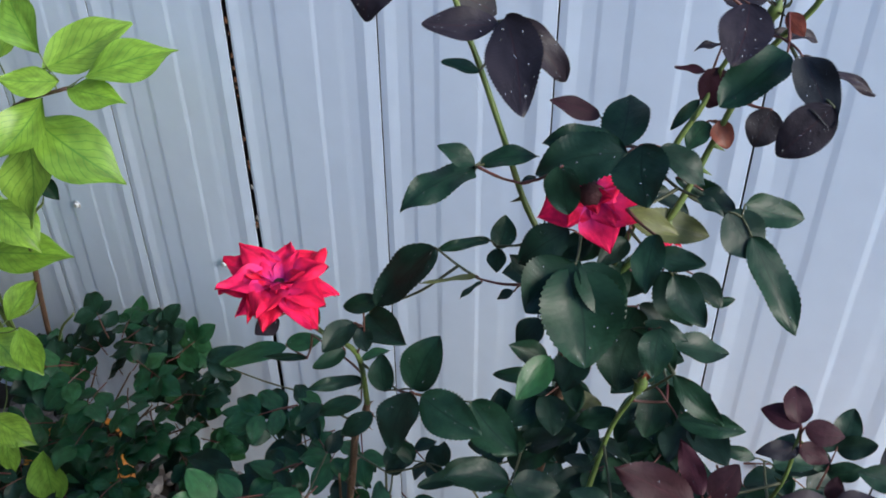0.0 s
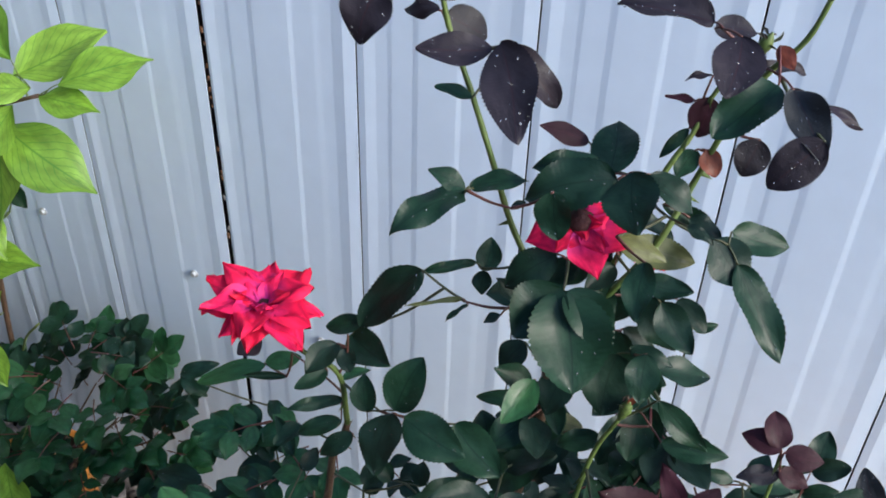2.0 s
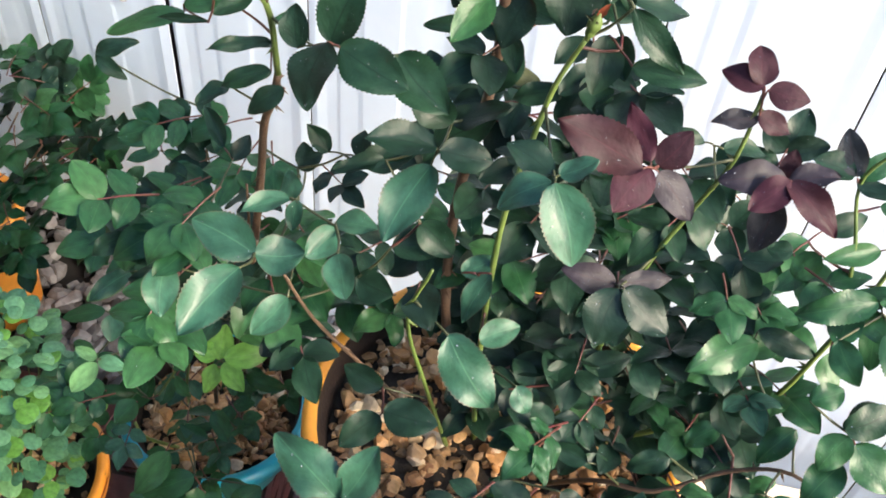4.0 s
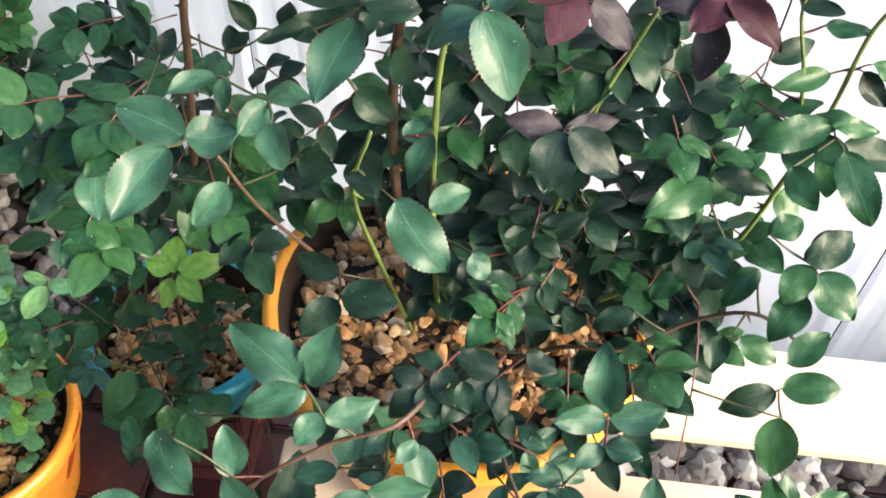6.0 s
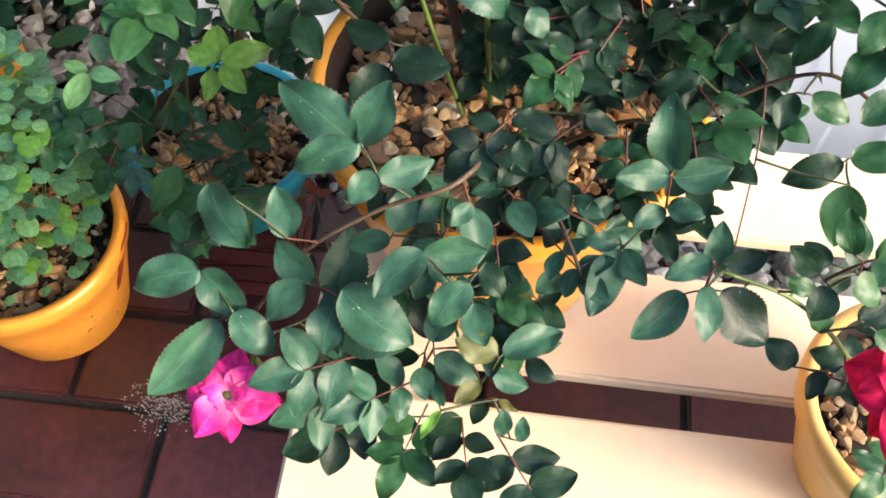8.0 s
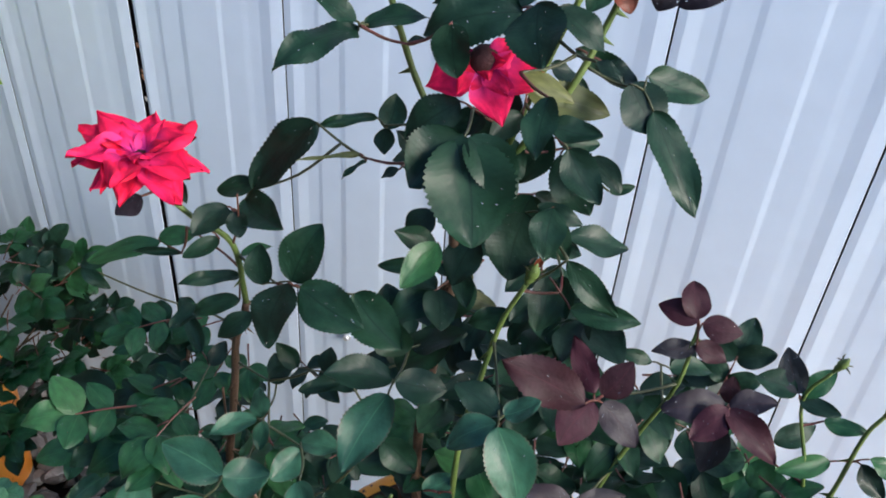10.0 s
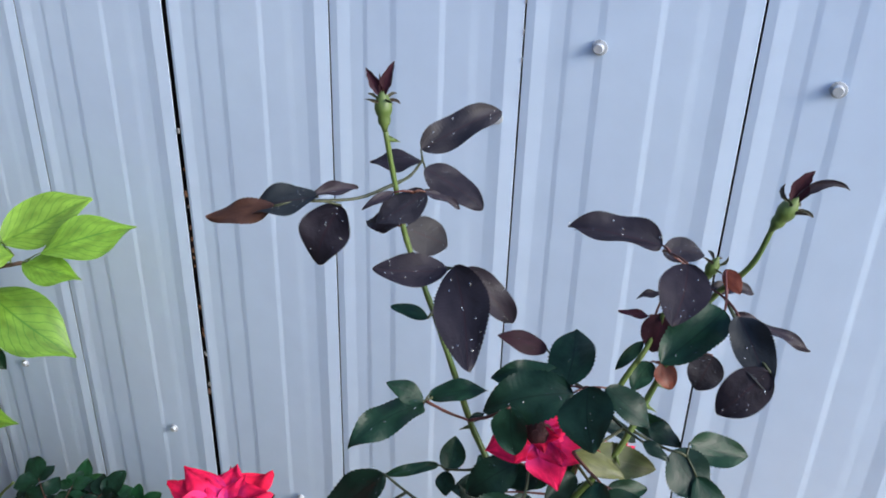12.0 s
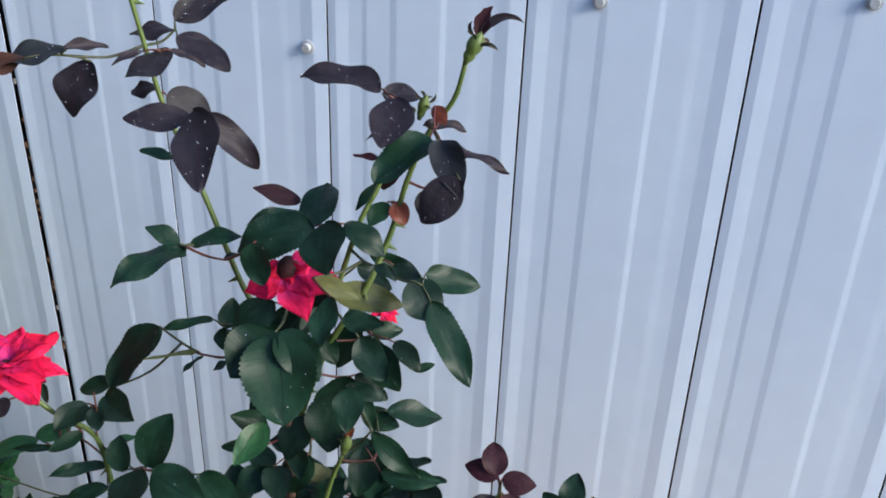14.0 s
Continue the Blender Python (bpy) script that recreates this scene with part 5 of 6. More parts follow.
hip(rose, (0.028, 0.68, 1.285), (0.3, 0, 1), 0.018, 6)
hip(rose, (-0.001, 0.60, 1.030), (0.25, 0, 1), 0.020, 5, [(RUSTY, 0.1, 1, 0.012, 0.4, 0.4)])
hip(rose, (0.263, 0.70, 0.923), (0.4, 0, 1), 0.02, 6)
hip(rose, (0.217, 0.70, 0.95), (0.4, 0, 1), 0.016, 6)
flower(rose, (-0.056, 0.630, 1.168), (0.12, -0.85, 0.42), 0.041, PETAL, [(5, 88, 1.05), (5, 70, 0.6), (5, 48, 0.4)], 0.26, CORE, 3, "red bloom with a dark spent heart", (0.7, 0.9), 1.3, 82, 0.45)
flower(rose, (-0.019, 0.730, 1.082), (0.6, -0.5, 0.4), 0.017, PETAL, [(6, 75, 1.0), (5, 40, 0.8)], 0.2, CORE, 4, "small red bloom among the leaves")
flower(rose, (-0.146, 0.255, 0.509), (0.10, -0.5, 0.85), 0.043, PINK, [(5, 82, 1.0), (5, 66, 0.86), (4, 48, 0.55)], 0.13, OLIVE, 5, "open pink bloom with a yellow-brown heart", (0.78, 1.0), 1.9)
hip(rose, (-0.135, 0.290, 0.517), (0.1, -0.2, -1), 0.018, 4, (), "pale green bud with a dry sepal")
# inner leaves that close the bush above the pebbles, mostly darkened DEEP for inner shade
frng = random.Random(8)


def thicket(plant, mats, count, x0, x1, y0, y1, z0, z1, small, large, rg, slope=0.0):
    """Compound leaves scattered through a body of the bush, turned outwards and towards the light."""
    for i in range(count):
        u, v, w = rg.random(), rg.random(), rg.random()
        root = (x0 + (x1 - x0) * u, y0 + (y1 - y0) * v, z0 + (z1 - z0) * w + slope * (v - 0.5))
        spray(plant, rg.choice(mats), root, (2 * u - 1 + rg.uniform(-0.4, 0.4), v - 1.2 + rg.uniform(-0.4, 0.4), rg.uniform(-0.35, 0.4)), rg.uniform(small, large), rg.choice([3, 5, 5]), rg)


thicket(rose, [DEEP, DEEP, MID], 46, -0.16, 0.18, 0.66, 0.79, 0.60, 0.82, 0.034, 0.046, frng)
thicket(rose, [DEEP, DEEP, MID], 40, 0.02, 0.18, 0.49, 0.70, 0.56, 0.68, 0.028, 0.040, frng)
thicket(rose, [TEAL, MID, DEEP], 22, -0.06, 0.08, 0.37, 0.47, 0.52, 0.60, 0.026, 0.034, frng)
thicket(rose, [TEAL, TEAL, DEEP, MID], 9, -0.04, 0.08, 0.30, 0.35, 0.44, 0.55, 0.036, 0.046, frng)
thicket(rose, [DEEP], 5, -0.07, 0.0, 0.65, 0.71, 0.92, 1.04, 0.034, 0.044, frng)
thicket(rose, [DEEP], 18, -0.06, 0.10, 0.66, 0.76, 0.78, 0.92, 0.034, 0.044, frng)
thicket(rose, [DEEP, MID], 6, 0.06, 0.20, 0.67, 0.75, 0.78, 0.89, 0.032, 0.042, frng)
thicket(rose, [MID, TEAL], 4, 0.12, 0.22, 0.63, 0.78, 0.55, 0.74, 0.030, 0.040, frng)
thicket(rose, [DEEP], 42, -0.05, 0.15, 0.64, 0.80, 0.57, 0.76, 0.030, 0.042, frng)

# ---- the lower rose with the open red flower ----
second = plant_at("rose_bush", -0.40, 0.68, 0.215, "rose bush with an open red bloom growing from a turquoise pot", "rose bush")
cane(second, [(-0.37, 0.67, 0.205), (-0.34, 0.655, 0.40), (-0.30, 0.64, 0.62), (-0.272, 0.63, 0.776), (-0.258, 0.62, 0.845), (-0.241, 0.61, 0.885), (-0.229, 0.60, 0.92)], 0.0075, 0.0048, BARK, 18)
cane(second, [(-0.229, 0.60, 0.92), (-0.229, 0.59, 0.987), (-0.248, 0.57, 1.021), (-0.265, 0.56, 1.047)], 0.0042, 0.003, STEM, 3)
cane(second, [(-0.232, 0.60, 0.955), (-0.25, 0.605, 0.96), (-0.29, 0.615, 0.965)], 0.002, 0.0012, STALK)
cane(second, [(-0.229, 0.59, 0.987), (-0.215, 0.58, 1.02), (-0.21, 0.575, 1.05)], 0.0016, 0.001, STALK)
cane(second, [(-0.42, 0.69, 0.205), (-0.43, 0.72, 0.40), (-0.44, 0.76, 0.58), (-0.43, 0.78, 0.68)], 0.005, 0.0025, BARK, 8)
cane(second, [(-0.44, 0.66, 0.205), (-0.42, 0.64, 0.33), (-0.40, 0.63, 0.42), (-0.43, 0.60, 0.36)], 0.0035, 0.0022, STEM, 3)
cane(second, [(-0.38, 0.68, 0.205), (-0.36, 0.68, 0.42), (-0.33, 0.68, 0.60), (-0.31, 0.66, 0.72)], 0.004, 0.002, BARK, 8)
cane(second, [(-0.419, 0.600, 0.245), (-0.427, 0.575, 0.290), (-0.432, 0.560, 0.324), (-0.439, 0.560, 0.349)], 0.0042, 0.003, STEM)
leaf(second, DEEP, (-0.199, 0.580, 0.966), (-0.207, 0.593, 0.993), 0.68)
leaf(second, DEEP, (-0.173, 0.580, 0.979), (-0.160, 0.603, 1.021), 0.66)
leaf(second, DEEP, (-0.170, 0.570, 0.987), (-0.168, 0.529, 0.960), 0.72)
leaf(second, DEEP, (-0.160, 0.570, 0.986), (-0.104, 0.560, 0.977), 0.59)
leaf(second, DEEP, (-0.122, 0.580, 0.987), (-0.076, 0.566, 0.963), 0.61)
leaf(second, DEEP, (-0.099, 0.600, 0.944), (-0.113, 0.618, 0.971), 0.80)
leaf(second, DEEP, (-0.223, 0.580, 1.031), (-0.234, 0.549, 1.021), 0.60)
leaf(second, DEEP, (-0.247, 0.580, 1.009), (-0.224, 0.597, 1.014), 0.40)
leaf(second, DEEP, (-0.215, 0.580, 1.030), (-0.207, 0.569, 1.016), 0.95)
leaf(second, DEEP, (-0.233, 0.580, 0.998), (-0.252, 0.558, 0.990), 0.43)
leaf(second, MID, (-0.324, 0.620, 0.933), (-0.383, 0.593, 0.910), 0.28)
leaf(second, MID, (-0.316, 0.610, 0.948), (-0.287, 0.624, 0.954), 0.49)
leaf(second, DEEP, (-0.295, 0.610, 0.939), (-0.329, 0.591, 0.943), 0.18)
leaf(second, DEEP, (-0.484, 0.680, 0.803), (-0.448, 0.702, 0.815), 0.39)
leaf(second, DEEP, (-0.484, 0.680, 0.801), (-0.453, 0.681, 0.780), 0.40)
leaf(second, DEEP, (-0.233, 0.600, 0.946), (-0.268, 0.567, 0.950), 0.25)
leaf(second, MID, (-0.244, 0.620, 0.949), (-0.226, 0.640, 0.952), 0.40)
leaf(second, DEEP, (-0.283, 0.610, 0.883), (-0.297, 0.583, 0.876), 0.57)
leaf(second, DEEP, (-0.235, 0.600, 0.921), (-0.270, 0.581, 0.906), 0.37)
leaf(second, DEEP, (-0.224, 0.600, 0.908), (-0.249, 0.582, 0.886), 0.47)
leaf(second, DEEP, (-0.197, 0.620, 0.839), (-0.216, 0.618, 0.863), 0.54)
leaf(second, DEEP, (-0.168, 0.620, 0.845), (-0.173, 0.636, 0.861), 0.82)
leaf(second, DEEP, (-0.227, 0.620, 0.808), (-0.210, 0.634, 0.822), 0.58)
leaf(second, DEEP, (-0.157, 0.600, 0.858), (-0.117, 0.627, 0.870), 0.50)
leaf(second, DEEP, (-0.104, 0.620, 0.884), (-0.062, 0.640, 0.912), 0.58)
leaf(second, DUSK, (-0.273, 0.550, 1.043), (-0.282, 0.531, 1.037), 0.82)
leaf(second, DEEP, (-0.246, 0.560, 1.059), (-0.234, 0.549, 1.050), 0.33)
leaf(second, FRESH, (-0.332, 0.605, 0.485), (-0.342, 0.638, 0.507), 0.72)
leaf(second, FRESH, (-0.337, 0.605, 0.485), (-0.364, 0.604, 0.496), 0.86)
leaf(second, FRESH, (-0.325, 0.605, 0.492), (-0.282, 0.637, 0.495), 0.53)
leaf(second, FRESH, (-0.338, 0.605, 0.473), (-0.340, 0.579, 0.449), 0.64)
leaf(second, FRESH, (-0.327, 0.605, 0.483), (-0.293, 0.590, 0.467), 0.59)
leaf(second, MID, (-0.491, 0.620, 0.296), (-0.543, 0.584, 0.306), 0.38)
leaf(second, MID, (-0.519, 0.600, 0.387), (-0.539, 0.559, 0.355), 0.50)
leaf(second, MID, (-0.513, 0.600, 0.392), (-0.478, 0.606, 0.388), 0.50)
leaf(second, MID, (-0.518, 0.600, 0.389), (-0.554, 0.605, 0.392), 0.45)
leaf(second, MID, (-0.491, 0.660, 0.287), (-0.534, 0.618, 0.236), 0.53)
leaf(second, MID, (-0.500, 0.670, 0.276), (-0.538, 0.677, 0.290), 0.60)
leaf(second, MID, (-0.431, 0.630, 0.358), (-0.430, 0.599, 0.338), 0.61)
leaf(second, MID, (-0.405, 0.620, 0.276), (-0.381, 0.634, 0.272), 0.52)
leaf(second, MID, (-0.383, 0.600, 0.279), (-0.332, 0.600, 0.287), 0.44)
leaf(second, MID, (-0.361, 0.550, 0.260), (-0.422, 0.504, 0.271), 0.43)
leaf(second, MID, (-0.346, 0.540, 0.287), (-0.369, 0.486, 0.246), 0.60)
leaf(second, MID, (-0.352, 0.550, 0.267), (-0.309, 0.541, 0.244), 0.50)
leaf(second, MID, (-0.516, 0.710, 0.289), (-0.555, 0.709, 0.318), 0.62)
leaf(second, MID, (-0.492, 0.720, 0.363), (-0.517, 0.687, 0.338), 0.59)
leaf(second, MID, (-0.410, 0.700, 0.426), (-0.441, 0.682, 0.407), 0.55)
leaf(second, MID, (-0.540, 0.800, 0.578), (-0.578, 0.780, 0.579), 0.44)
leaf(second, MID, (-0.524, 0.800, 0.584), (-0.499, 0.812, 0.590), 0.41)
leaf(second, MID, (-0.531, 0.800, 0.598), (-0.519, 0.816, 0.617), 0.48)
leaf(second, MID, (-0.516, 0.780, 0.586), (-0.545, 0.753, 0.581), 0.44)
leaf(second, MID, (-0.508, 0.780, 0.589), (-0.484, 0.789, 0.579), 0.53)
leaf(second, MID, (-0.576, 0.760, 0.505), (-0.617, 0.729, 0.498), 0.52)
leaf(second, DEEP, (-0.540, 0.740, 0.527), (-0.612, 0.735, 0.519), 0.44)
leaf(second, MID, (-0.489, 0.700, 0.536), (-0.476, 0.715, 0.538), 0.73)
leaf(second, MID, (-0.456, 0.740, 0.597), (-0.423, 0.760, 0.603), 0.50)
leaf(second, MID, (-0.473, 0.720, 0.553), (-0.447, 0.745, 0.579), 0.57)
leaf(second, MID, (-0.400, 0.720, 0.635), (-0.378, 0.754, 0.642), 0.60)
leaf(second, MID, (-0.285, 0.620, 0.617), (-0.283, 0.578, 0.583), 0.60)
leaf(second, DEEP, (-0.243, 0.620, 0.669), (-0.252, 0.592, 0.652), 0.60)
leaf(second, MID, (-0.214, 0.620, 0.644), (-0.220, 0.597, 0.631), 0.60)
leaf(second, MID, (-0.437, 0.570, 0.381), (-0.450, 0.539, 0.369), 0.79)
leaf(second, MID, (-0.459, 0.600, 0.337), (-0.466, 0.622, 0.358), 0.60)
leaf(second, MID, (-0.438, 0.600, 0.343), (-0.430, 0.629, 0.354), 0.62)
leaf(second, MID, (-0.502, 0.620, 0.463), (-0.553, 0.600, 0.443), 0.36)
leaf(second, TEAL, (-0.492, 0.620, 0.461), (-0.482, 0.597, 0.441), 0.85)
leaf(second, MID, (-0.433, 0.600, 0.581), (-0.454, 0.557, 0.575), 0.42)
leaf(second, MID, (-0.452, 0.620, 0.450), (-0.471, 0.607, 0.439), 0.52)
leaf(second, MID, (-0.425, 0.600, 0.481), (-0.399, 0.582, 0.466), 0.41)
leaf(second, MID, (-0.382, 0.620, 0.456), (-0.393, 0.596, 0.438), 0.55)
leaf(second, MID, (-0.395, 0.600, 0.422), (-0.370, 0.590, 0.404), 0.50)
leaf(second, JADE, (-0.445, 0.540, 0.499), (-0.473, 0.539, 0.503), 0.49)
leaf(second, JADE, (-0.443, 0.540, 0.500), (-0.409, 0.543, 0.498), 0.49)
leaf(second, JADE, (-0.435, 0.530, 0.509), (-0.456, 0.501, 0.477), 0.45)
leaf(second, MID, (-0.305, 0.600, 0.575), (-0.260, 0.593, 0.567), 0.48)
leaf(second, TEAL, (-0.318, 0.600, 0.573), (-0.327, 0.573, 0.558), 0.61)
leaf(second, MID, (-0.309, 0.620, 0.453), (-0.263, 0.631, 0.438), 0.41)
leaf(second, MID, (-0.330, 0.580, 0.418), (-0.299, 0.557, 0.405), 0.58)
leaf(second, MID, (-0.340, 0.570, 0.363), (-0.376, 0.566, 0.377), 0.52)
leaf(second, MID, (-0.319, 0.600, 0.360), (-0.291, 0.610, 0.355), 0.41)
leaf(second, MID, (-0.498, 0.640, 0.431), (-0.471, 0.628, 0.427), 0.53)
leaf(second, MID, (-0.463, 0.660, 0.336), (-0.493, 0.667, 0.341), 0.56)
leaf(second, MID, (-0.310, 0.640, 0.415), (-0.326, 0.619, 0.399), 0.59)
leaf(second, TEAL, (-0.183, 0.520, 0.764), (-0.199, 0.486, 0.745), 0.61)
leaf(second, DEEP, (-0.351, 0.520, 0.317), (-0.346, 0.454, 0.298), 0.51)
leaf(second, MID, (-0.314, 0.520, 0.337), (-0.264, 0.494, 0.323), 0.53)
leaf(second, MID, (-0.323, 0.520, 0.344), (-0.316, 0.493, 0.315), 0.58)
leaf(second, MID, (-0.325, 0.520, 0.367), (-0.377, 0.484, 0.340), 0.47)
leaf(second, MID, (-0.286, 0.520, 0.387), (-0.239, 0.516, 0.370), 0.50)
leaf(second, MID, (-0.234, 0.520, 0.413), (-0.252, 0.473, 0.407), 0.51)
leaf(second, MID, (-0.353, 0.520, 0.399), (-0.376, 0.474, 0.362), 0.48)
stalks(second)
flower(second, (-0.261, 0.543, 1.081), (0.06, -0.06, 1), 0.0455, PETAL, [(2, 130, 0.70), (7, 98, 0.92), (7, 80, 0.98), (6, 58, 0.92), (5, 40, 0.60)], 0.17, CORE, 6, "wide open red bloom with pointed petals", (0.66, 0.88), 1.35)
thicket(second, [MID, TEAL, MID], 26, -0.44, -0.22, 0.67, 0.78, 0.50, 0.62, 0.032, 0.046, frng, -0.08)
thicket(second, [MID, TEAL, DEEP], 16, -0.52, -0.32, 0.68, 0.80, 0.30, 0.50, 0.028, 0.038, frng)
thicket(second, [DEEP, DEEP, MID], 12, -0.43, -0.24, 0.66, 0.78, 0.62, 0.74, 0.034, 0.044, frng)
thicket(second, [MID, DEEP, MID], 20, -0.38, -0.20, 0.54, 0.66, 0.66, 0.78, 0.036, 0.046, frng)
thicket(second, [MID, TEAL], 13, -0.52, -0.35, 0.53, 0.64, 0.28, 0.38, 0.028, 0.038, frng)

# ---- small dark shrub by the fence ----
pot("orange pot standing on gravel by the fence", ORANGE, -1.035, 0.865, GROUND, 0.19, 0.073, 0.095, 7, 60, 0.03)
shrub = plant_at("rose_shrub", -1.035, 0.865, 0.155, "low bushy rose with many small dark green leaves", "rose bush")
for x, y, z in ((-0.90, 0.92, 0.40), (-0.84, 0.90, 0.36), (-0.74, 0.90, 0.37), (-0.98, 0.92, 0.38), (-0.92, 0.84, 0.33), (-0.80, 0.86, 0.42), (-1.05, 0.90, 0.33)):
    cane(shrub, [(-1.03 + 0.06 * (x + 0.95), 0.865, 0.15), (-1.0 + 0.45 * (x + 0.95), 0.875, 0.25), (x, y, z)], 0.004, 0.002, BARK, 4)
srng = random.Random(17)
for i in range(92):
    a = srng.uniform(0, 2 * math.pi)
    rr = math.sqrt(srng.random())
    x, y = -0.915 + 0.175 * rr * math.cos(a), 0.905 + 0.10 * rr * math.sin(a)
    top = 0.475 - 0.11 * rr * rr
    z = top - srng.random() ** 1.5 * 0.22
    spray(shrub, srng.choice([DEEP, MID]), (x, y, z), (math.cos(a) * 0.9, math.sin(a) * 0.6 - 0.25, srng.uniform(-0.1, 0.5)), srng.uniform(0.036, 0.050), srng.choice([3, 5, 5]), srng, 0.70)

for i in range(58):
    x, y, z = srng.uniform(-1.14, -0.85), srng.uniform(0.70, 0.755), srng.uniform(0.06, 0.33)
    spray(shrub, DEEP, (x, y, z), (srng.uniform(-0.7, 0.7), -0.4, srng.uniform(-0.3, 0.4)), srng.uniform(0.034, 0.046), 5, srng, 0.58)
for i in range(8):
    spray(shrub, srng.choice([DEEP, MID]), (srng.uniform(-0.86, -0.79), srng.uniform(0.76, 0.80), srng.uniform(0.24, 0.37)), (srng.uniform(-0.6, 0.6), -0.4, srng.uniform(-0.2, 0.4)), srng.uniform(0.034, 0.044), 5, srng, 0.6)

# ---- tall plant with glossy lime leaves ----
lime = plant_at("lime_leaf_shrub", -1.05, 0.92, GROUND, "tall shrub with glossy bright lime green pointed leaves", "shrub")
cane(lime, [(-1.12, 0.95, GROUND), (-1.11, 0.94, 0.3), (-1.05, 0.92, 0.6), (-0.98, 0.91, 0.86), (-0.938, 0.90, 0.913), (-0.843, 0.90, 0.955)], 0.009, 0.004, BARK)
cane(lime, [(-1.05, 0.92, 0.6), (-1.02, 0.91, 0.68), (-0.96, 0.90, 0.74)], 0.005, 0.003, STEM)
cane(lime, [(-1.11, 0.94, 0.3), (-1.03, 0.91, 0.45), (-0.97, 0.90, 0.52)], 0.004, 0.003, STEM)
leaf(lime, LIME, (-1.073, 0.840, 0.205), (-1.003, 0.772, 0.123), 0.45)
leaf(lime, LIME, (-0.876, 0.900, 0.998), (-0.935, 0.928, 1.063), 0.45)
leaf(lime, LIME, (-0.878, 0.900, 0.975), (-0.812, 0.986, 1.016), 0.53)
leaf(lime, LIME, (-0.806, 0.900, 0.979), (-0.734, 0.981, 0.994), 0.43)
leaf(lime, LIME, (-0.844, 0.900, 0.954), (-0.764, 0.908, 0.950), 0.39)
leaf(lime, LIME, (-0.854, 0.900, 0.963), (-0.917, 0.865, 0.969), 0.42)
leaf(lime, LIME, (-0.894, 0.900, 0.929), (-0.917, 0.824, 0.878), 0.46)
leaf(lime, LIME, (-0.944, 0.900, 0.878), (-0.907, 0.835, 0.771), 0.52)
leaf(lime, LIME, (-0.925, 0.900, 0.891), (-0.798, 0.901, 0.830), 0.43)
leaf(lime, DEEP, (-0.947, 0.900, 0.796), (-0.920, 0.899, 0.758), 0.52)
leaf(lime, LIME, (-1.074, 0.900, 0.712), (-0.989, 0.885, 0.663), 0.48)
leaf(lime, LIME, (-1.130, 0.900, 0.595), (-0.990, 0.928, 0.616), 0.37)
leaf(lime, LIME, (-1.085, 0.860, 0.495), (-1.064, 0.919, 0.541), 0.43)
leaf(lime, LIME, (-1.059, 0.800, 0.529), (-0.985, 0.784, 0.500), 0.54)
leaf(lime, LIME, (-0.953, 0.790, 0.586), (-0.911, 0.769, 0.531), 0.50)
leaf(lime, LIME, (-1.042, 0.745, 0.396), (-0.970, 0.749, 0.364), 0.49)
leaf(lime, LIME, (-0.922, 0.735, 0.383), (-0.898, 0.706, 0.299), 0.51)
leaf(lime, LIME, (-1.124, 0.735, 0.165), (-1.080, 0.756, 0.165), 0.40)
leaf(lime, LIME, (-1.010, 0.745, 0.378), (-0.987, 0.715, 0.325), 0.50)
leaf(lime, DEEP, (-0.940, 0.745, 0.345), (-0.815, 0.735, 0.258), 0.46)
leaf(lime, DEEP, (-0.985, 0.745, 0.315), (-0.875, 0.720, 0.215), 0.46)
leaf(lime, DEEP, (-1.020, 0.750, 0.285), (-0.945, 0.715, 0.185), 0.48)
leaf(lime, DEEP, (-1.110, 0.840, 0.395), (-1.106, 0.797, 0.361), 0.62)
leaf(lime, LIME, (-0.985, 0.920, 0.960), (-0.971, 0.973, 1.016), 0.40)
stalks(lime, STEM, 0.05)
# more of the same shrub, added out of view to shade the fence's left
mrng = random.Random(44)
for i in range(9):
    x, y, z = mrng.uniform(-1.55, -1.2), mrng.uniform(0.84, 1.0), mrng.uniform(0.45, 1.25)
    cane(lime, [(-1.14 - 0.05 * mrng.random(), 0.93, 0.2), (0.5 * x - 0.58, 0.93, 0.6 * z + 0.1), (x, y, z)], 0.006, 0.003, STEM)
    for k in range(11):
        b = Vector((x, y, z)) + Vector((mrng.uniform(-0.05, 0.05), mrng.uniform(-0.04, 0.04), mrng.uniform(-0.16, 0.03)))
        a = mrng.uniform(0, 6.28)
        leaf(lime, LIME, b, b + Vector((math.cos(a), 0.8 * math.sin(a), mrng.uniform(-0.5, 0.3))).normalized() * mrng.uniform(0.08, 0.12), mrng.uniform(0.28, 0.36))

# ---- round-leaved herb in the orange pot ----
herb = plant_at("round_leaf_herb", -0.674, 0.504, 0.09, "bushy herb with small round pale green leaves in an orange pot", "herb")
hrng = random.Random(31)
for i in range(26):
    a, r = hrng.uniform(0, 2 * math.pi), math.sqrt(hrng.random()) * 0.15
    top = 0.44 - 7.0 * r * r - hrng.uniform(0, 0.05)
    q = (-0.674 + r * math.cos(a), 0.504 + r * math.sin(a), top)
    cane(herb, [(-0.674 + 0.4 * r * math.cos(a), 0.504 + 0.4 * r * math.sin(a), 0.09), (-0.674 + 0.8 * r * math.cos(a), 0.504 + 0.8 * r * math.sin(a), 0.09 + (top - 0.09) * 0.5), q], 0.0018, 0.001, STEM)
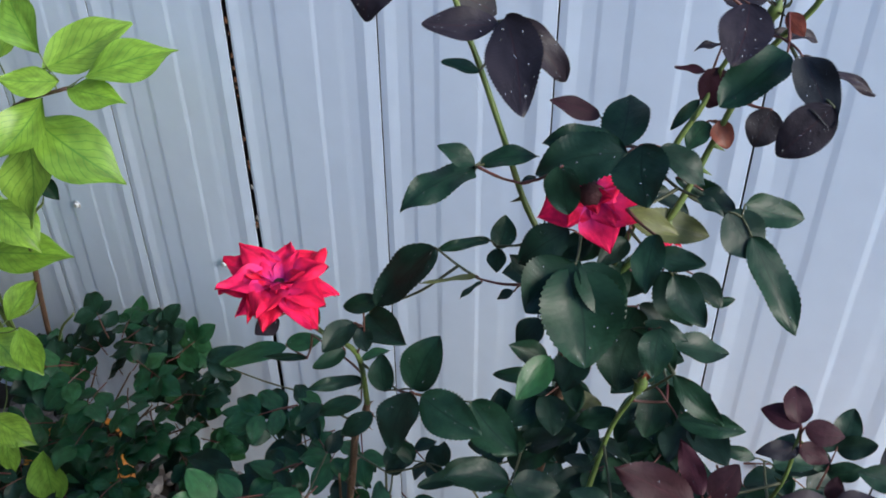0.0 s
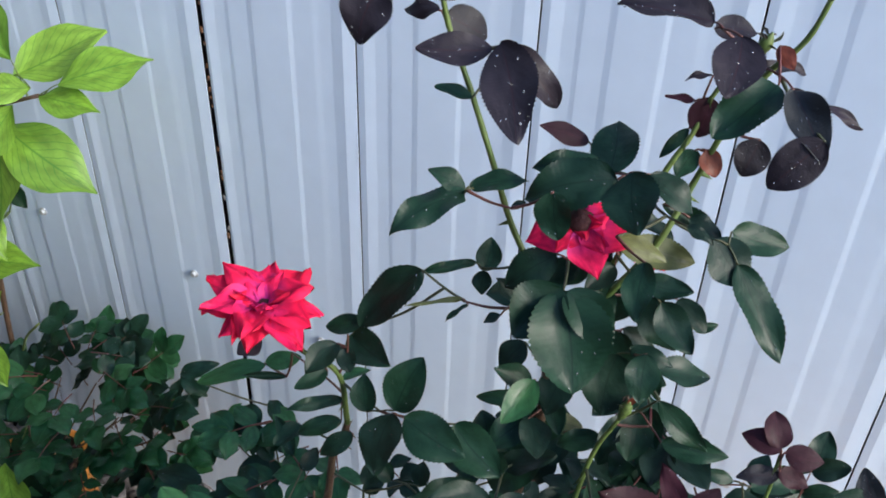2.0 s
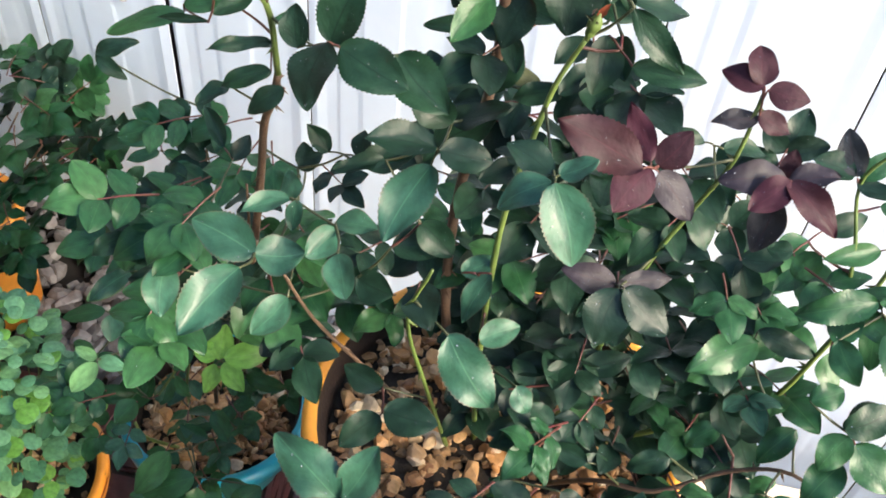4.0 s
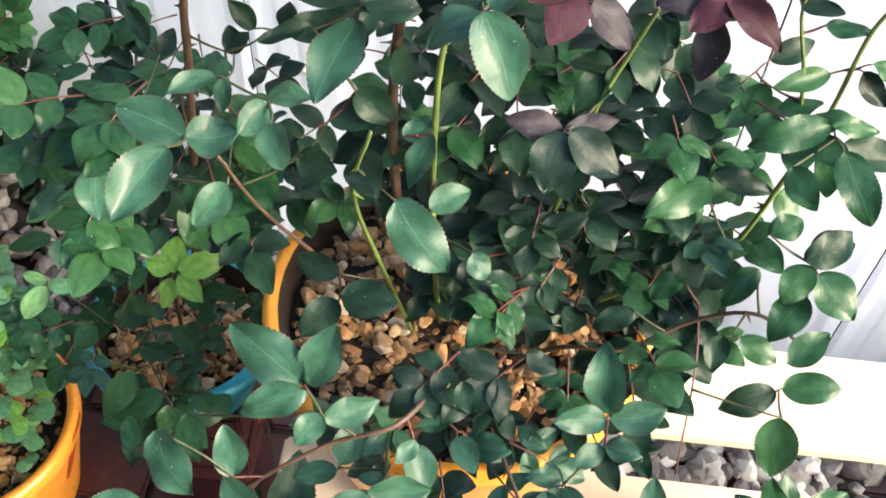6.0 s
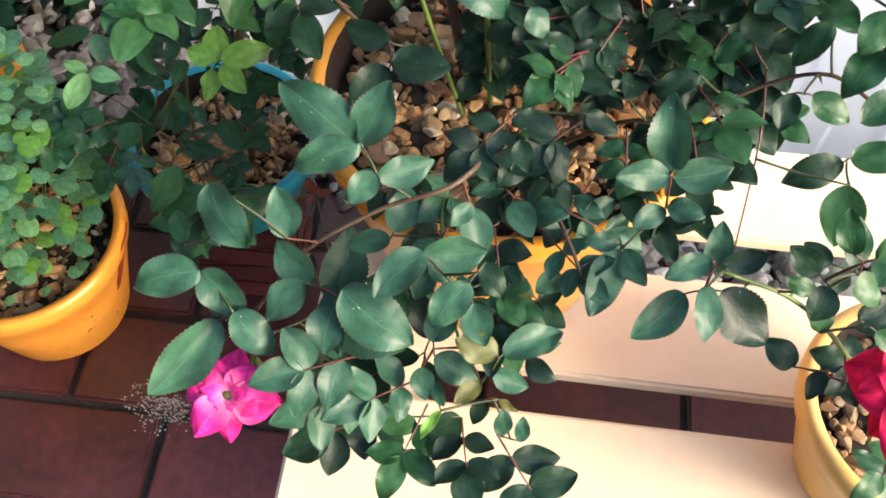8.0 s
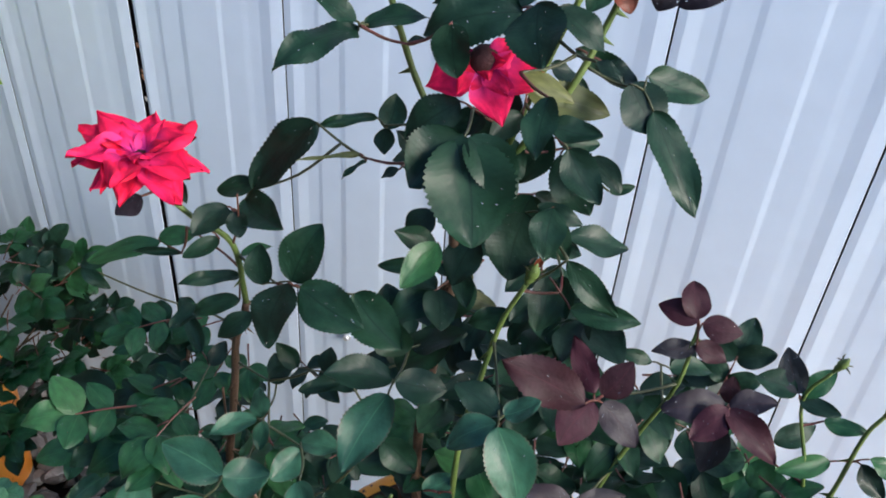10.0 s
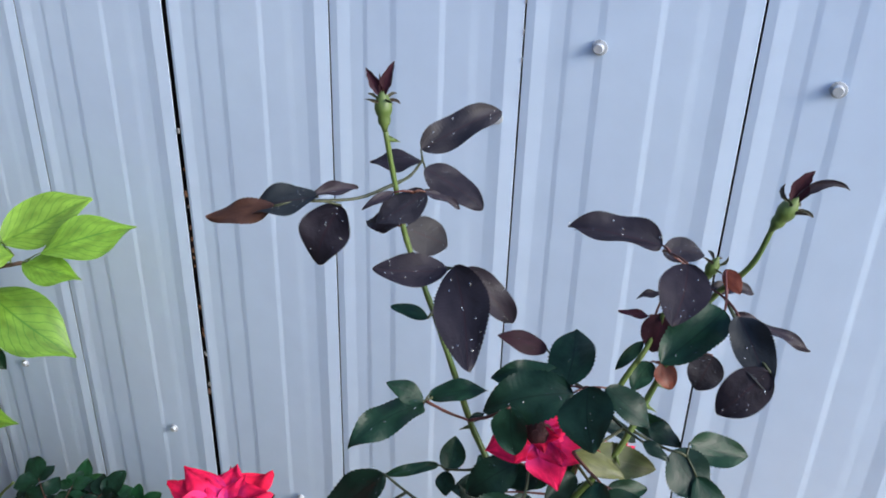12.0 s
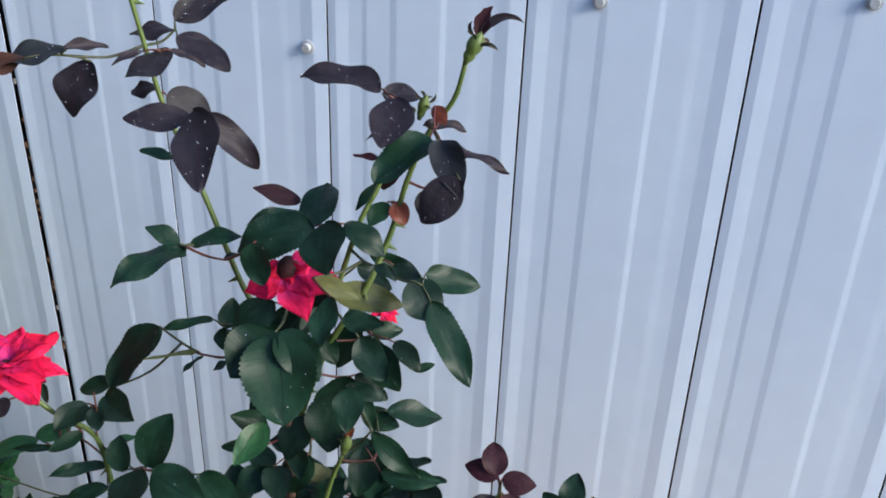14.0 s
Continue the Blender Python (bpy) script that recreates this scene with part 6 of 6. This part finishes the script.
for i in range(800):
    a, r = hrng.uniform(0, 2 * math.pi), math.sqrt(hrng.random()) * 0.155
    top = 0.49 - 7.0 * r * r
    z = max(0.14, top - hrng.random() ** 1.6 * 0.20)
    r *= 0.78 if z < 0.24 else 1.0
    b = Vector((-0.674 + r * math.cos(a), 0.504 + r * math.sin(a), z))
    d = Vector((math.cos(a) + hrng.uniform(-0.6, 0.6), math.sin(a) + hrng.uniform(-0.6, 0.6) - 0.2, hrng.uniform(-0.3, 0.3))).normalized() * hrng.uniform(0.016, 0.030)
    leaf(herb, hrng.choice([JADE] * 8 + [FRESH]), b, b + d, hrng.uniform(0.8, 0.95), (math.cos(a) * 0.7 + hrng.uniform(-0.3, 0.3), math.sin(a) * 0.7 + hrng.uniform(-0.4, 0.1), 0.9), "round")

# ---- a fallen petal on the pavers ----
fallen = petal_mesh(PINK, 77, 2.2)
fallen.transform(Matrix.Diagonal((0.012, 0.016, 0.012, 1)))
tagged(new("fallen_petal", fallen), "small curled magenta petal fallen on the pavers", "petal").matrix_world = pose(-0.675, 0.41, GROUND + 0.001, 8, 0, 60)

# ---- pale yellow tub with another red rose, on the bench ----
pot("pale yellow pot on the cream bench", PALE, 0.458, 0.495, 0.24, 0.40, 0.085, 0.126, 9, 80, 0.035)
third = plant_at("rose_bush", 0.446, 0.495, 0.365, "young rose bush with a full red bloom on a bench", "rose bush")
cane(third, [(0.44, 0.50, 0.355), (0.352, 0.450, 0.502), (0.299, 0.430, 0.585), (0.256, 0.420, 0.630), (0.203, 0.410, 0.654)], 0.0042, 0.0024, STEM, 5)
cane(third, [(0.45, 0.49, 0.355), (0.42, 0.44, 0.46), (0.375, 0.40, 0.545), (0.373, 0.398, 0.58)], 0.004, 0.0026, STEM, 4)
cane(third, [(0.46, 0.50, 0.355), (0.48, 0.45, 0.45), (0.46, 0.41, 0.55)], 0.004, 0.002, STEM, 4)
leaf(third, TEAL, (0.180, 0.380, 0.659), (0.153, 0.342, 0.643), 0.52)
leaf(third, TEAL, (0.192, 0.380, 0.677), (0.201, 0.344, 0.664), 0.54)
leaf(third, DEEP, (0.202, 0.380, 0.675), (0.244, 0.367, 0.646), 0.66)
leaf(third, DEEP, (0.195, 0.380, 0.708), (0.222, 0.392, 0.716), 0.53)
leaf(third, TEAL, (0.190, 0.380, 0.693), (0.187, 0.401, 0.725), 0.50)
leaf(third, TEAL, (0.187, 0.380, 0.708), (0.161, 0.362, 0.699), 0.52)
leaf(third, MID, (0.262, 0.380, 0.755), (0.249, 0.394, 0.780), 0.50)
leaf(third, MID, (0.275, 0.380, 0.756), (0.298, 0.405, 0.770), 0.50)
leaf(third, DEEP, (0.251, 0.380, 0.725), (0.228, 0.386, 0.739), 0.66)
leaf(third, DEEP, (0.261, 0.380, 0.715), (0.256, 0.360, 0.701), 0.80)
leaf(third, MID, (0.271, 0.380, 0.738), (0.292, 0.372, 0.720), 0.61)
leaf(third, MID, (0.280, 0.410, 0.699), (0.272, 0.434, 0.725), 0.49)
leaf(third, MID, (0.299, 0.410, 0.687), (0.309, 0.446, 0.702), 0.48)
leaf(third, DEEP, (0.273, 0.410, 0.663), (0.284, 0.436, 0.670), 0.56)
leaf(third, MID, (0.287, 0.410, 0.610), (0.279, 0.431, 0.638), 0.56)
leaf(third, DEEP, (0.304, 0.410, 0.641), (0.326, 0.431, 0.652), 0.61)
leaf(third, DEEP, (0.287, 0.410, 0.549), (0.259, 0.420, 0.562), 0.70)
leaf(third, DEEP, (0.309, 0.410, 0.555), (0.302, 0.388, 0.543), 0.60)
leaf(third, DEEP, (0.329, 0.410, 0.549), (0.341, 0.396, 0.541), 0.74)
leaf(third, MID, (0.267, 0.410, 0.659), (0.244, 0.409, 0.671), 0.53)
leaf(third, MID, (0.319, 0.410, 0.633), (0.343, 0.405, 0.623), 0.59)
leaf(third, DEEP, (0.265, 0.410, 0.698), (0.244, 0.418, 0.703), 0.52)
stalks(third)
flower(third, (0.373, 0.396, 0.587), (-0.1, -0.5, 1), 0.054, PETAL, [(7, 88, 1.0), (7, 70, 0.95), (7, 52, 0.8), (6, 34, 0.62), (5, 16, 0.45)], 0.10, CORE, 8, "full red bloom", (0.85, 1.1), 2.4)
for i in range(8):
    a = frng.uniform(0, 6.28)
    spray(third, frng.choice([MID, DEEP]), (0.46 + 0.06 * math.cos(a), 0.47 + 0.05 * math.sin(a), frng.uniform(0.43, 0.52)), (math.cos(a), math.sin(a), 0.2), 0.036, 5, frng)

# ---- loose gravel along the fence ----
def stone_field(name, mat, label, count, x0, x1, y0, y1, seed, small, large):
    rg = random.Random(seed)
    scatter(name, mat, label, [(rg.uniform(x0, x1), rg.uniform(y0, y1), GROUND + rg.uniform(0, 0.012), rg.uniform(small, large)) for i in range(count)], STONES[0], seed, None, "gravel")


stone_field("gravel", GRAVEL, "loose grey and black stones along the fence", 1500, -1.5, 1.0, 0.82, 1.13, 5, 0.010, 0.026)
stone_field("gravel", WHITE_STONE, "white marble chips among dark gravel", 260, -0.2, 1.0, 0.80, 1.10, 6, 0.010, 0.022)
